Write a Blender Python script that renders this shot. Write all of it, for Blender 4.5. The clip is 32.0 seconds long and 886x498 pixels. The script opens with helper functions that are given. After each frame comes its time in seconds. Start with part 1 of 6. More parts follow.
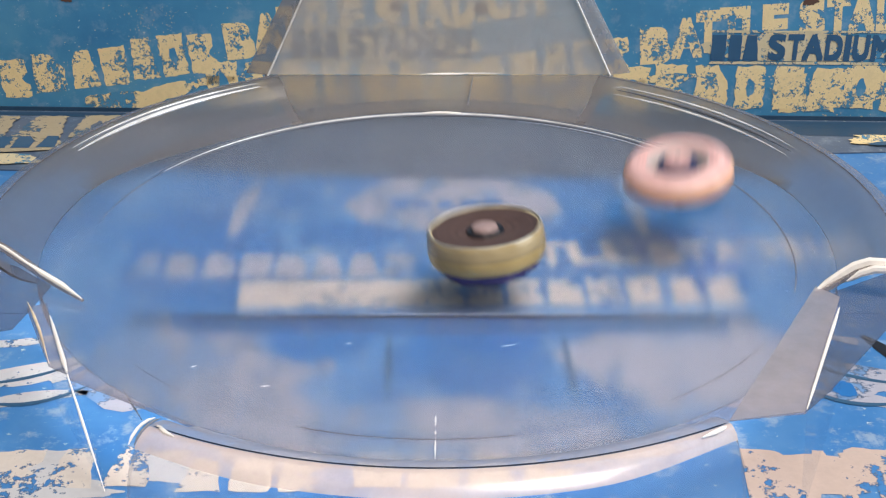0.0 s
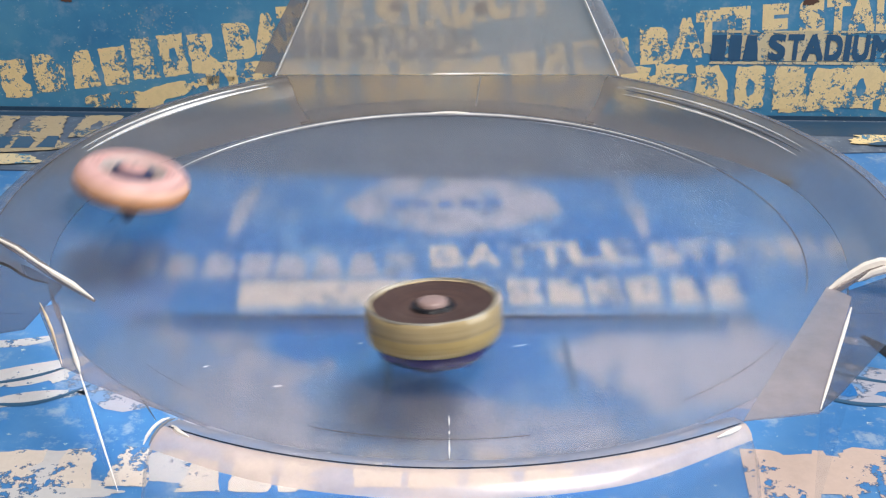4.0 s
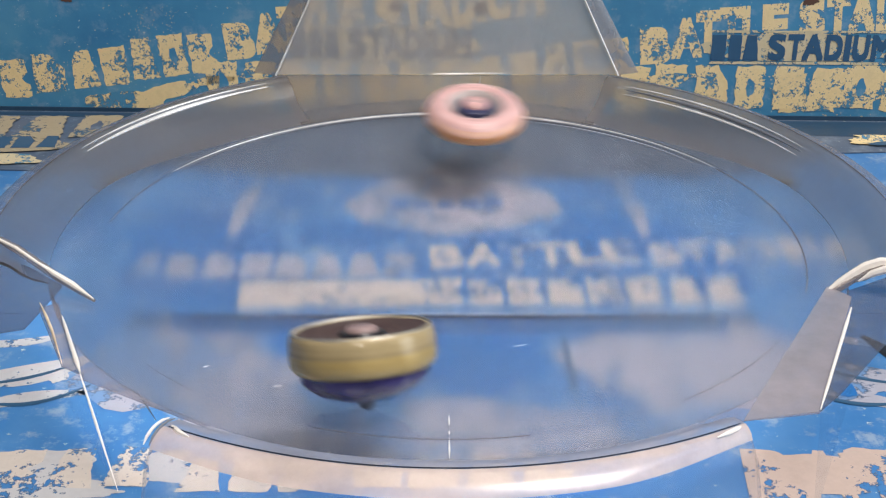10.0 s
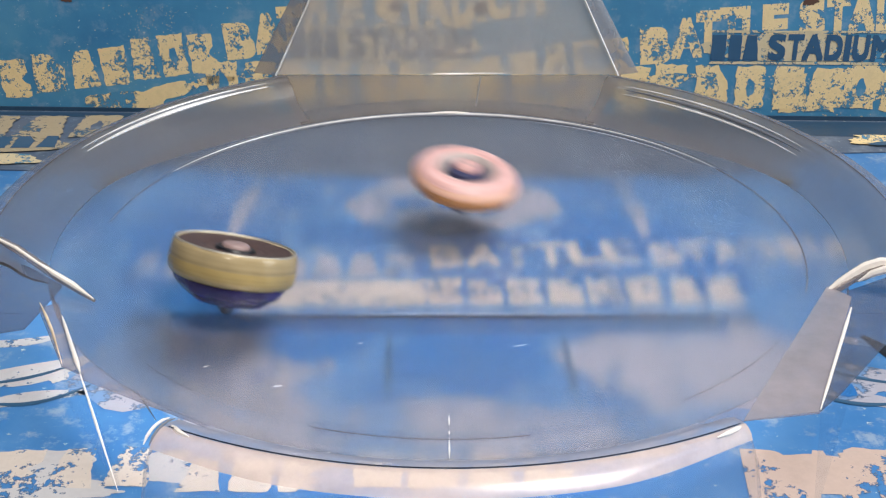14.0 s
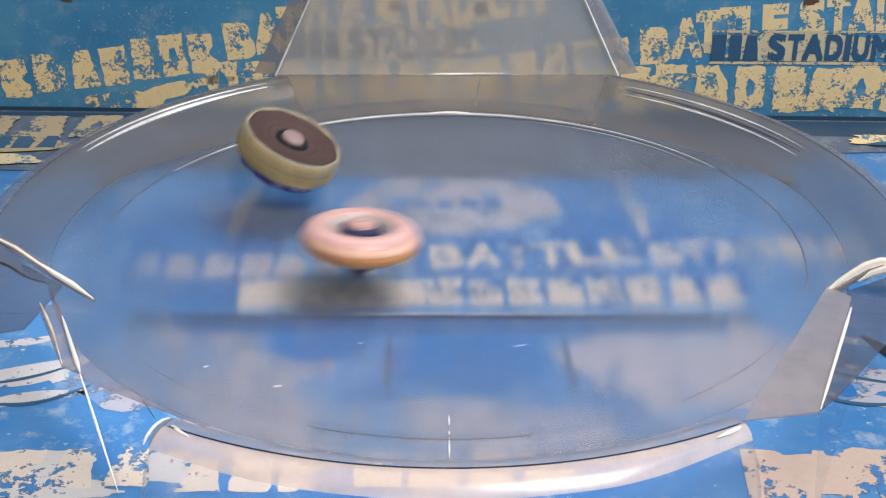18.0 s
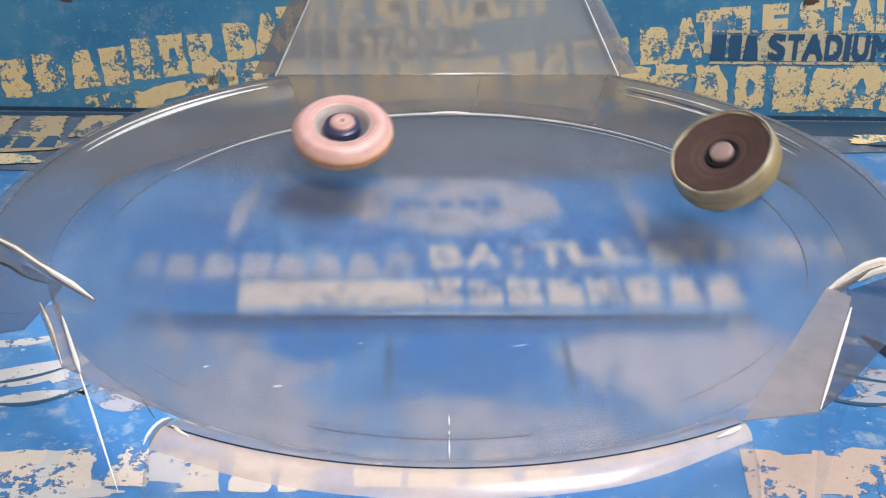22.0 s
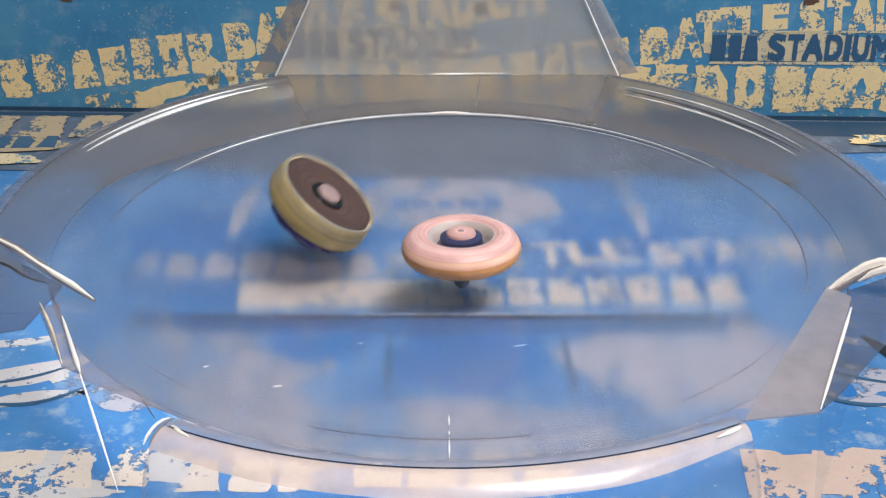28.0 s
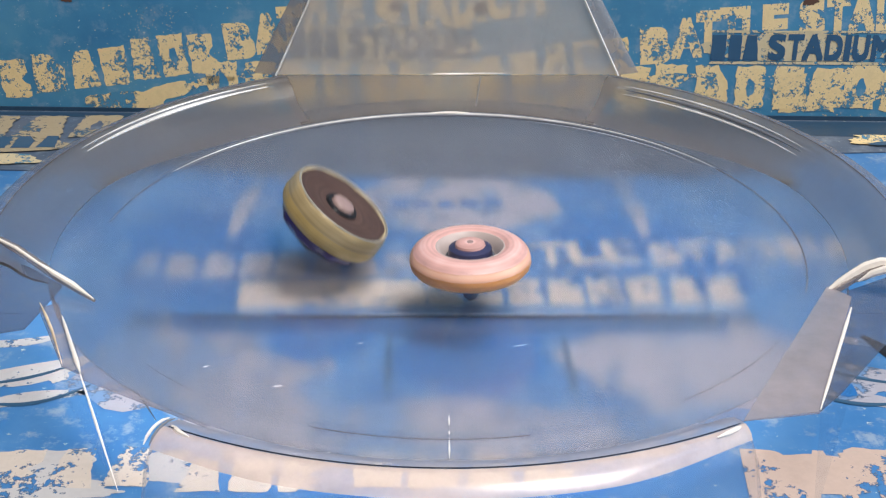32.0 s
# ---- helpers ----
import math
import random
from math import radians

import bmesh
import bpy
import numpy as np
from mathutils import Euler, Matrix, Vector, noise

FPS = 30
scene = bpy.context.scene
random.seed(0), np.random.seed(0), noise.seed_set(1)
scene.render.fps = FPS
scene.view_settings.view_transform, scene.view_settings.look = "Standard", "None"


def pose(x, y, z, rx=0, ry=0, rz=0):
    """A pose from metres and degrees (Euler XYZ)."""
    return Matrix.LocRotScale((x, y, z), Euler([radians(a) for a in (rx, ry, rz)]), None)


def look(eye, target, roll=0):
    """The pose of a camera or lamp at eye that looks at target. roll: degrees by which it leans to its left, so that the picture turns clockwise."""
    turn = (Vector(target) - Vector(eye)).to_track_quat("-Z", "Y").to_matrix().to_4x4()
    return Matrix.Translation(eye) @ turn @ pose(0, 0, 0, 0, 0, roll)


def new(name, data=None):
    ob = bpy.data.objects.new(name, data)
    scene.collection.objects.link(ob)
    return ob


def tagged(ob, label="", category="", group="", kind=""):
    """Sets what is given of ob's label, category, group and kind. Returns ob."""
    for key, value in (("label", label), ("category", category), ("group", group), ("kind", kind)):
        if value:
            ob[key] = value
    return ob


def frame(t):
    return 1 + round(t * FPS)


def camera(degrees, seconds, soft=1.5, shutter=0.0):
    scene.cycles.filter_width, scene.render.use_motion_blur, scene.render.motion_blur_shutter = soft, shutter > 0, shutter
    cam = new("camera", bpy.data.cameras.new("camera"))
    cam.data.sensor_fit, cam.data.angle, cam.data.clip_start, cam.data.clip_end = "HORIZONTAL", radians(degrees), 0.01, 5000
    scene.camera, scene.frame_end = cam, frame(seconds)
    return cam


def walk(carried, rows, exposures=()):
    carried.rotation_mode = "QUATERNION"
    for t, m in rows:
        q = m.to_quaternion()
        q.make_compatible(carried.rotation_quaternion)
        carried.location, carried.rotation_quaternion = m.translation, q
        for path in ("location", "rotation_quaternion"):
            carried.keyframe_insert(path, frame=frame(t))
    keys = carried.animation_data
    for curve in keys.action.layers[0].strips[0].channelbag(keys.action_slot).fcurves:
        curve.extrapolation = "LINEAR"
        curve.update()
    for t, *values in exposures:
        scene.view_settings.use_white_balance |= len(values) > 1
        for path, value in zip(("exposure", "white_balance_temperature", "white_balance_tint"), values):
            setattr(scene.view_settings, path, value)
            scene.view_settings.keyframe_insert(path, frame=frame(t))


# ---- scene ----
EYE = Vector((0.0, -0.45965, 0.25468))
PITCH = 26.65
CENTRE_X = 0.0021

cam = camera(39.23, 32.0, soft=1.2, shutter=0.5)
walk(cam, [(0.0, pose(*EYE, 90 - PITCH, 0, 0)), (32.0, pose(*EYE, 90 - PITCH, 0, 0))], exposures=[(0.0, 0.04), (1.0, 0.04), (2.0, 0.02), (3.0, 0.11), (4.5, 0.08), (6.0, 0.06), (7.0, 0.12), (8.0, 0.03), (9.0, 0.02), (10.0, -0.05), (11.0, -0.07), (12.0, 0.01), (13.0, 0.01), (17.0, 0.0), (18.0, -0.03), (19.0, 0.01), (20.0, -0.03), (22.0, 0.0), (23.0, -0.11), (24.0, -0.07), (25.0, -0.05), (28.0, 0.0), (32.0, 0.0)])

# ---- light: one warm ceiling lamp over the table, bounced by the pale room ----
world = bpy.data.worlds.new("room_air")
world.use_nodes = True
world.node_tree.nodes["Background"].inputs[0].default_value = (0.9, 0.95, 1.0, 1)
world.node_tree.nodes["Background"].inputs[1].default_value = 0.22
scene.world = world


def area(name, eye, target, size, power, colour):
    data = bpy.data.lights.new(name, "AREA")
    data.shape, data.size, data.energy, data.color = "DISK", size, power, colour
    ob = new(name, data)
    ob.matrix_world = look(eye, target)
    return ob


WINDOW = (-0.95, 0.25, 0.15, 1.25)
area("window_daylight", (1.85, -0.35, 0.70), (0.0, -0.35, 0.70), 1.0, 14.0, (0.90, 0.96, 1.0)).data.shape = "SQUARE"
area("stand_lamp_light", (-0.04, -0.66, 0.62), (0.0, -0.05, 0.02), 0.05, 1.0, (1.0, 0.95, 0.90))
area("ceiling_lamp_light", (0.42, -0.36, 1.36), (0.0, -0.02, 0), 0.60, 23.0, (1.0, 0.94, 0.89))


# ---- materials ----
def nodes_of(name):
    m = bpy.data.materials.new(name)
    m.use_nodes = True
    t = m.node_tree
    return m, t.nodes, t.links, t.nodes["Principled BSDF"]


def ramp(nodes, links, src, stops):
    r = nodes.new("ShaderNodeValToRGB")
    while len(r.color_ramp.elements) < len(stops):
        r.color_ramp.elements.new(0.5)
    for e, (p, c) in zip(r.color_ramp.elements, stops):
        e.position, e.color = p, (*c, 1)
    links.new(src, r.inputs[0])
    return r


def noise_at(nodes, links, scale, detail=6.0, rough=0.6, coords="Object"):
    c = nodes.new("ShaderNodeTexCoord")
    n = nodes.new("ShaderNodeTexNoise")
    n.inputs["Scale"].default_value, n.inputs["Detail"].default_value, n.inputs["Roughness"].default_value = scale, detail, rough
    if coords == "Place":
        links.new(nodes.new("ShaderNodeNewGeometry").outputs["Position"], n.inputs["Vector"])
    else:
        links.new(c.outputs[coords], n.inputs["Vector"])
    return n


def bumped(nodes, links, b, src, strength, dist):
    k = nodes.new("ShaderNodeBump")
    k.inputs["Strength"].default_value, k.inputs["Distance"].default_value = strength, dist
    links.new(src, k.inputs["Height"])
    links.new(k.outputs[0], b.inputs["Normal"])


def plain(name, colour, rough=0.5, metal=0.0, vary=0.12, scale=60.0, coat=0.0, bump=0.1, ior=1.45):
    m, n, l, b = nodes_of(name)
    t = noise_at(n, l, scale)
    lo, hi = [c * (1 - vary) for c in colour], [min(1, c * (1 + vary)) for c in colour]
    r = ramp(n, l, t.outputs["Fac"], [(0.3, lo), (0.7, hi)])
    l.new(r.outputs[0], b.inputs["Base Color"])
    b.inputs["Roughness"].default_value, b.inputs["Metallic"].default_value = rough, metal
    b.inputs["Coat Weight"].default_value = coat
    b.inputs["IOR"].default_value = ior
    if bump:
        bumped(n, l, b, t.outputs["Fac"], bump, 0.0004)
    return m


def printed(name, ink, ground, worn, scale=260.0, rough=0.42):
    """Ink with chips through which the ground colour of the card shows."""
    m, n, l, b = nodes_of(name)
    a = noise_at(n, l, scale, 8, 0.72, "Place")
    big = noise_at(n, l, scale * 0.16, 4, 0.6, "Place")
    mix = n.new("ShaderNodeMath")
    mix.operation = "MULTIPLY_ADD"
    mix.inputs[1].default_value = 0.55
    l.new(big.outputs["Fac"], mix.inputs[0])
    half = n.new("ShaderNodeMath")
    half.operation = "MULTIPLY"
    half.inputs[1].default_value = 0.6
    l.new(a.outputs["Fac"], half.inputs[0])
    l.new(half.outputs[0], mix.inputs[2])
    r = ramp(n, l, mix.outputs[0], [(worn - 0.022, ground), (worn - 0.005, [c * 0.30 for c in ground]), (worn + 0.014, ink), (0.78, [c * 0.86 for c in ink])])
    l.new(r.outputs[0], b.inputs["Base Color"])
    b.inputs["Roughness"].default_value = rough
    return m


def card(name, base, dark, pale, rough=0.4, mist=0.25):
    """Printed blue card: mottled at two scales, with pale scuffs."""
    m, n, l, b = nodes_of(name)
    a = noise_at(n, l, 14, 5, 0.6)
    r = ramp(n, l, a.outputs["Fac"], [(0.32, dark), (0.5, base), (0.72, pale)])
    s = noise_at(n, l, 240, 9, 0.75)
    k = ramp(n, l, s.outputs["Fac"], [(0.62, (0, 0, 0)), (0.66, (1, 1, 1))])
    mid = noise_at(n, l, 75, 8, 0.7)
    km = ramp(n, l, mid.outputs["Fac"], [(0.53, (0, 0, 0)), (0.64, (mist, mist, mist))])
    mm = n.new("ShaderNodeMix")
    mm.data_type = "RGBA"
    l.new(km.outputs[0], mm.inputs[0])
    l.new(r.outputs[0], mm.inputs[6])
    mm.inputs[7].default_value = (0.34, 0.42, 0.50, 1)
    mx = n.new("ShaderNodeMix")
    mx.data_type = "RGBA"
    l.new(k.outputs[0], mx.inputs[0])
    l.new(mm.outputs[2], mx.inputs[6])
    mx.inputs[7].default_value = (0.50, 0.58, 0.55, 1)
    l.new(mx.outputs[2], b.inputs["Base Color"])
    b.inputs["Roughness"].default_value = rough
    bumped(n, l, b, s.outputs["Fac"], 0.05, 0.0003)
    return m


def clear(name, tint, haze, milk, rough_through, gloss_rough=0.06, ior=1.2, gloss=1.0, back=0.5):
    """Clear moulded plastic: light goes through with a little scatter, a faint milky bloom, and a glossy skin."""
    m, n, l, b = nodes_of(name)
    n.remove(b)
    out = n["Material Output"]
    if rough_through > 0:
        thr = n.new("ShaderNodeBsdfRefraction")
        thr.inputs["Roughness"].default_value, thr.inputs["IOR"].default_value = rough_through, ior
    else:
        thr = n.new("ShaderNodeBsdfTransparent")
    thr.inputs["Color"].default_value = (*tint, 1)
    dif = n.new("ShaderNodeBsdfDiffuse")
    dif.inputs["Color"].default_value = (*milk, 1)
    tra = n.new("ShaderNodeBsdfTranslucent")
    tra.inputs["Color"].default_value = (*milk, 1)
    body = n.new("ShaderNodeMixShader")
    body.inputs[0].default_value = back
    l.new(dif.outputs[0], body.inputs[1])
    l.new(tra.outputs[0], body.inputs[2])
    scuff = noise_at(n, l, 35, 6, 0.65)
    hz = n.new("ShaderNodeMapRange")
    hz.inputs[1].default_value, hz.inputs[2].default_value = 0.3, 0.7
    hz.inputs[3].default_value, hz.inputs[4].default_value = haze * 0.8, haze * 1.2
    l.new(scuff.outputs["Fac"], hz.inputs[0])
    mix = n.new("ShaderNodeMixShader")
    l.new(hz.outputs[0], mix.inputs[0])
    l.new(thr.outputs[0], mix.inputs[1])
    l.new(body.outputs[0], mix.inputs[2])
    gl = n.new("ShaderNodeBsdfGlossy")
    gl.inputs["Roughness"].default_value = gloss_rough
    fr = n.new("ShaderNodeLayerWeight")
    fr.inputs["Blend"].default_value = 0.5
    p5 = n.new("ShaderNodeMath")
    p5.operation, p5.inputs[1].default_value = "POWER", 5.0
    l.new(fr.outputs["Facing"], p5.inputs[0])
    sch = n.new("ShaderNodeMath")
    sch.operation, sch.inputs[1].default_value, sch.inputs[2].default_value = "MULTIPLY_ADD", 0.42 * gloss, 0.045 * gloss
    l.new(p5.outputs[0], sch.inputs[0])
    fin = n.new("ShaderNodeMixShader")
    l.new(sch.outputs[0], fin.inputs[0])
    l.new(mix.outputs[0], fin.inputs[1])
    l.new(gl.outputs[0], fin.inputs[2])
    l.new(fin.outputs[0], out.inputs["Surface"])
    return m


def spun(name, colour, pale, rough=0.35, metal=0.0, freq=900.0, coat=0.2):
    """A surface seen in fast spin: its markings run together into rings."""
    m, n, l, b = nodes_of(name)
    c = n.new("ShaderNodeTexCoord")
    sep = n.new("ShaderNodeSeparateXYZ")
    l.new(c.outputs["Object"], sep.inputs[0])
    hyp = n.new("ShaderNodeVectorMath")
    hyp.operation = "LENGTH"
    flat = n.new("ShaderNodeCombineXYZ")
    l.new(sep.outputs[0], flat.inputs[0])
    l.new(sep.outputs[1], flat.inputs[1])
    l.new(flat.outputs[0], hyp.inputs[0])
    both = n.new("ShaderNodeCombineXYZ")
    l.new(hyp.outputs["Value"], both.inputs[0])
    l.new(sep.outputs[2], both.inputs[1])
    t = n.new("ShaderNodeTexNoise")
    t.inputs["Scale"].default_value, t.inputs["Detail"].default_value = freq, 4.0
    l.new(both.outputs[0], t.inputs["Vector"])
    grain = noise_at(n, l, 180, 5)
    mixed = n.new("ShaderNodeMath")
    mixed.operation, mixed.inputs[1].default_value = "MULTIPLY_ADD", 0.25
    l.new(grain.outputs["Fac"], mixed.inputs[0])
    less = n.new("ShaderNodeMath")
    less.operation, less.inputs[1].default_value = "MULTIPLY", 0.75
    l.new(t.outputs["Fac"], less.inputs[0])
    l.new(less.outputs[0], mixed.inputs[2])
    r = ramp(n, l, mixed.outputs[0], [(0.36, [k * 0.72 for k in colour]), (0.5, colour), (0.64, pale)])
    l.new(r.outputs[0], b.inputs["Base Color"])
    b.inputs["Roughness"].default_value, b.inputs["Metallic"].default_value, b.inputs["Coat Weight"].default_value = rough, metal, coat
    return m


BLUE_W, BLUE_F = (0.056, 0.232, 0.405), (0.050, 0.190, 0.45)
CREAM_W, CREAM_F = (0.82, 0.64, 0.34), (0.58, 0.52, 0.47)
M = {
    "card_back": card("blue printed card", BLUE_W, (0.036, 0.175, 0.345), (0.095, 0.285, 0.43), mist=0.3),
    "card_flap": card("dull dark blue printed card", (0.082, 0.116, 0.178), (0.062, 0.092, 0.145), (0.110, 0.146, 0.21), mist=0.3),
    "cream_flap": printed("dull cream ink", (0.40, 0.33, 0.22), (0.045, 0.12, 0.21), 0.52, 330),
    # dark blue for the shadow painted where flap and carton meet
    "band": printed("dark blue shade band", (0.022, 0.060, 0.115), (0.04, 0.12, 0.2), 0.44, 200),
    "card_floor": card("bright blue printed card", BLUE_F, (0.024, 0.140, 0.39), (0.11, 0.27, 0.52), mist=0.62),
    "cream_back": printed("worn cream ink", CREAM_W, BLUE_W, 0.530, 560),
    "cream_floor": printed("cream ink", CREAM_F, BLUE_F, 0.525, 210),
    "smear": printed("cream smear ink", CREAM_W, BLUE_W, 0.55, 300),
    "navy": printed("dark blue ink", (0.032, 0.098, 0.19), BLUE_W, 0.40),
    "halo": printed("pale outline ink", (0.64, 0.54, 0.34), BLUE_W, 0.540, 360),
    "white_ink": printed("off-white ink", (0.50, 0.50, 0.52), BLUE_F, 0.515, 150),
    "peach_ink": printed("peach ink", (0.52, 0.41, 0.36), BLUE_F, 0.535, 190),
    "mist": printed("misty white ink", (0.37, 0.38, 0.46), (0.15, 0.27, 0.48), 0.55, 70),
    "deep": printed("deep blue ink", (0.018, 0.150, 0.43), BLUE_F, 0.47, 90),
    "brown_ink": plain("brown ink", (0.10, 0.05, 0.03), 0.5),
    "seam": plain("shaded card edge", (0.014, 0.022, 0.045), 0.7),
    "black": plain("black ink", (0.012, 0.013, 0.018), 0.35),
    "bowl": clear("clear bowl plastic", (0.69, 0.69, 0.70), 0.24, (0.40, 0.375, 0.395), 0.25, 0.14, 1.22, 1.4),
    "bowl_under": clear("clear bowl underside", (0.97, 0.98, 0.99), 0.02, (0.6, 0.62, 0.66), 0.25, 0.08, 1.22, 0.1),
    "wall": clear("clear wall plastic", (0.75, 0.735, 0.72), 0.31, (0.355, 0.32, 0.305), 0.32, 0.30, 1.22, 0.7),
    "front": clear("hazy clear wall plastic", (0.82, 0.82, 0.84), 0.70, (0.46, 0.47, 0.54), 0.0, 0.20, gloss=0.3),
    "skirt": clear("clear skirt plastic", (0.94, 0.94, 0.95), 0.12, (0.56, 0.54, 0.56), 0.0, 0.12, gloss=0.8),
    "ledge": clear("grey clear ledge plastic", (0.86, 0.87, 0.88), 0.45, (0.36, 0.34, 0.36), 0.0, 0.20, gloss=0.8),
    "flap": clear("grey flap plastic", (0.88, 0.87, 0.88), 0.46, (0.50, 0.47, 0.49), 0.0, 0.20, gloss=0.6),
    "haze": clear("hazy pocket plastic", (0.90, 0.90, 0.92), 0.34, (0.44, 0.41, 0.45), 0.0, 0.20, gloss=0.4),
    "guard": clear("cloudy clear plastic", (0.90, 0.89, 0.88), 0.40, (0.58, 0.56, 0.56), 0.38, 0.12, 1.22, 1.5),
    "tab": clear("clear tab plastic", (0.93, 0.93, 0.92), 0.12, (0.60, 0.58, 0.52), 0.0, 0.12, gloss=0.6),
    "dim": clear("darkened grey blue plastic", (0.70, 0.71, 0.74), 0.22, (0.30, 0.31, 0.36), 0.0, 0.20, gloss=0.5),
    "back_ledge": clear("clear ledge plastic", (0.77, 0.755, 0.74), 0.32, (0.385, 0.345, 0.325), 0.26, 0.20, 1.22, 0.85),
    # pinkish white milk puts the lamp's reflection into the front rim's colour
    "rim": clear("hazy rim plastic with pinkish lamp sheen", (0.92, 0.91, 0.90), 0.68, (0.76, 0.62, 0.56), 0.0, 0.22, gloss=1.0, back=0.12),
    "bead": plain("pale plastic for edges and highlights", (0.86, 0.84, 0.82), 0.22, 0.2, 0.30, 90),
    # near-white and amber colours that paint glints along moulded edges
    "glint": plain("white glint on plastic edges", (0.93, 0.87, 0.82), 0.2, 0.0, 0.10, 140, coat=0.4),
    "warm_glint": plain("amber tinged glint on plastic", (0.80, 0.60, 0.42), 0.25, 0.1, 0.35, 160),
    "torn": plain("pale torn card edge", (0.62, 0.64, 0.68), 0.6, 0, 0.3, 300),
    "edge": plain("hazy moulded edge", (0.36, 0.38, 0.45), 0.4, 0, 0.15, 120),
    # dark grey that carries the shade of folds and grooves in its colour
    "groove": plain("groove with shade in its colour", (0.16, 0.17, 0.20), 0.4),
    "rib": clear("brownish grey rib plastic", (0.88, 0.86, 0.86), 0.45, (0.52, 0.45, 0.42), 0.0, 0.12, gloss=1.2),
    "under": clear("smooth clear underside", (0.97, 0.98, 0.99), 0.01, (0.6, 0.65, 0.7), 0.0, 0.05, gloss=0.15),
    "wood": plain("table wood", (0.26, 0.17, 0.10), 0.5, scale=30),
    "paint": plain("matt wall paint", (0.34, 0.32, 0.30), 0.9, vary=0.03, scale=4),
    "ceil": plain("white ceiling paint", (0.80, 0.79, 0.77), 0.9, vary=0.02, scale=4),
    "floorboard": plain("brown floor", (0.22, 0.16, 0.11), 0.6, scale=8),
    "gold": spun("worn gold plastic", (0.50, 0.37, 0.15), (0.60, 0.47, 0.23), 0.26, 0.15, 260.0),
    "shell": spun("milky gold plastic shoulder", (0.42, 0.33, 0.18), (0.54, 0.45, 0.29), 0.25, 0.05, 260.0),
    "silver": plain("bright chipped metal", (0.52, 0.49, 0.42), 0.50, 0.7, 0.2),
    "brown": spun("dark brown plastic", (0.072, 0.040, 0.035), (0.105, 0.062, 0.052), 0.5, 0.0, 500.0, 0.0),
    "knob": plain("pinkish grey chip", (0.32, 0.23, 0.225), 0.4, 0, 0.2, 120),
    "purple": plain("glossy dark violet plastic", (0.042, 0.031, 0.150), 0.16, 0, 0.2, coat=0.6),
    "pink": spun("pale pink plastic", (0.74, 0.44, 0.42), (0.82, 0.58, 0.57), 0.42, 0.0, 300.0, 0.0),
    "peach": spun("peach plastic", (0.78, 0.44, 0.32), (0.84, 0.54, 0.42), 0.42, 0.0, 300.0),
    "orange": spun("orange plastic", (0.82, 0.38, 0.14), (0.88, 0.50, 0.22), 0.42, 0.0, 300.0),
    "white": plain("greyish beige plastic", (0.54, 0.46, 0.45), 0.35, 0, 0.08),
    "navy_core": plain("dark blue plastic", (0.045, 0.050, 0.12), 0.3, 0, 0.2),
    "smoke": plain("smoky clear plastic", (0.16, 0.18, 0.22), 0.2, 0, 0.15),
}


# ---- building helpers ----
INK = 0.5  # layers of ink lie close on the card


def finish(name, bm, mat, parent=None, label="", smooth=True, shadow=True, recalc=True):
    me = bpy.data.meshes.new(name)
    if recalc:
        bmesh.ops.recalc_face_normals(bm, faces=bm.faces)
    bm.to_mesh(me)
    bm.free()
    me.materials.append(mat)
    if smooth:
        for p in me.polygons:
            p.use_smooth = True
        me.set_sharp_from_angle(angle=radians(40))
    ob = new(name, me)
    if parent:
        ob.parent = parent
    if label:
        ob["label"] = label
    ob.visible_shadow = shadow
    return ob


def two_skins(ob, under, edge=None):
    """The lower faces of a clear shell take the material of its smooth underside, its cut ends that of the edge."""
    ob.data.materials.append(under)
    if edge:
        ob.data.materials.append(edge)
    for p in ob.data.polygons:
        if edge and abs(p.normal.z) < 0.4:
            p.material_index = 2
        elif p.normal.z < -0.05:
            p.material_index = 1
    return ob


def part(name, bm, mat, parent, label="", smooth=True, shadow=True, recalc=True):
    return finish(name, bm, mat, parent, label, smooth, shadow, recalc)


def revolve(outline, a0=0.0, a1=360.0, segs=96, bump=None, gaps=(), caps=True):
    """A closed or open outline of (r, z), turned about the z axis. bump(angle) scales r."""
    bm = bmesh.new()
    full = abs(a1 - a0) >= 359.9
    n = segs if full else segs + 1
    closed = outline[0] == outline[-1]
    if closed:
        outline = outline[:-1]
    pole = {j: bm.verts.new((0, 0, z)) for j, (r, z) in enumerate(outline) if r < 1e-4} if full else {}
    m = len(outline)
    rings = []
    for i in range(n):
        a = radians(a0 + (a1 - a0) * i / segs)
        k = bump(a) if bump else 1.0
        rings.append([pole[j] if j in pole else bm.verts.new((r * k * math.cos(a), r * k * math.sin(a), z)) for j, (r, z) in enumerate(outline)])
    for i in range(n if full else n - 1):
        A, B = rings[i], rings[(i + 1) % n]
        for j in range(m if closed else m - 1):
            if j in gaps:
                continue
            quad = []
            for v in (A[j], A[(j + 1) % m], B[(j + 1) % m], B[j]):
                if v not in quad:
                    quad.append(v)
            if len(quad) > 2:
                bm.faces.new(quad)
    if caps and not full and closed:
        bm.faces.new(rings[0])
        bm.faces.new(rings[-1][::-1])
    return bm


def thick(line, t, taper=""):
    """A closed outline: the line and its offset by t below, joined. taper: its outer or inner end runs out to an edge."""
    low = []
    for i, (r, z) in enumerate(line):
        a, b = line[max(0, i - 1)], line[min(len(line) - 1, i + 1)]
        d = Vector((b[0] - a[0], b[1] - a[1])).normalized()
        f = (len(line) - 1 - i) / 6 if taper == "out" else i / 3 if taper == "in" else 1.0
        k = t * min(1.0, max(0.03, f))
        low.append((0.0 if r < 1e-4 else r + d.y * k, z - d.x * k))
    return line + low[::-1] + [line[0]]


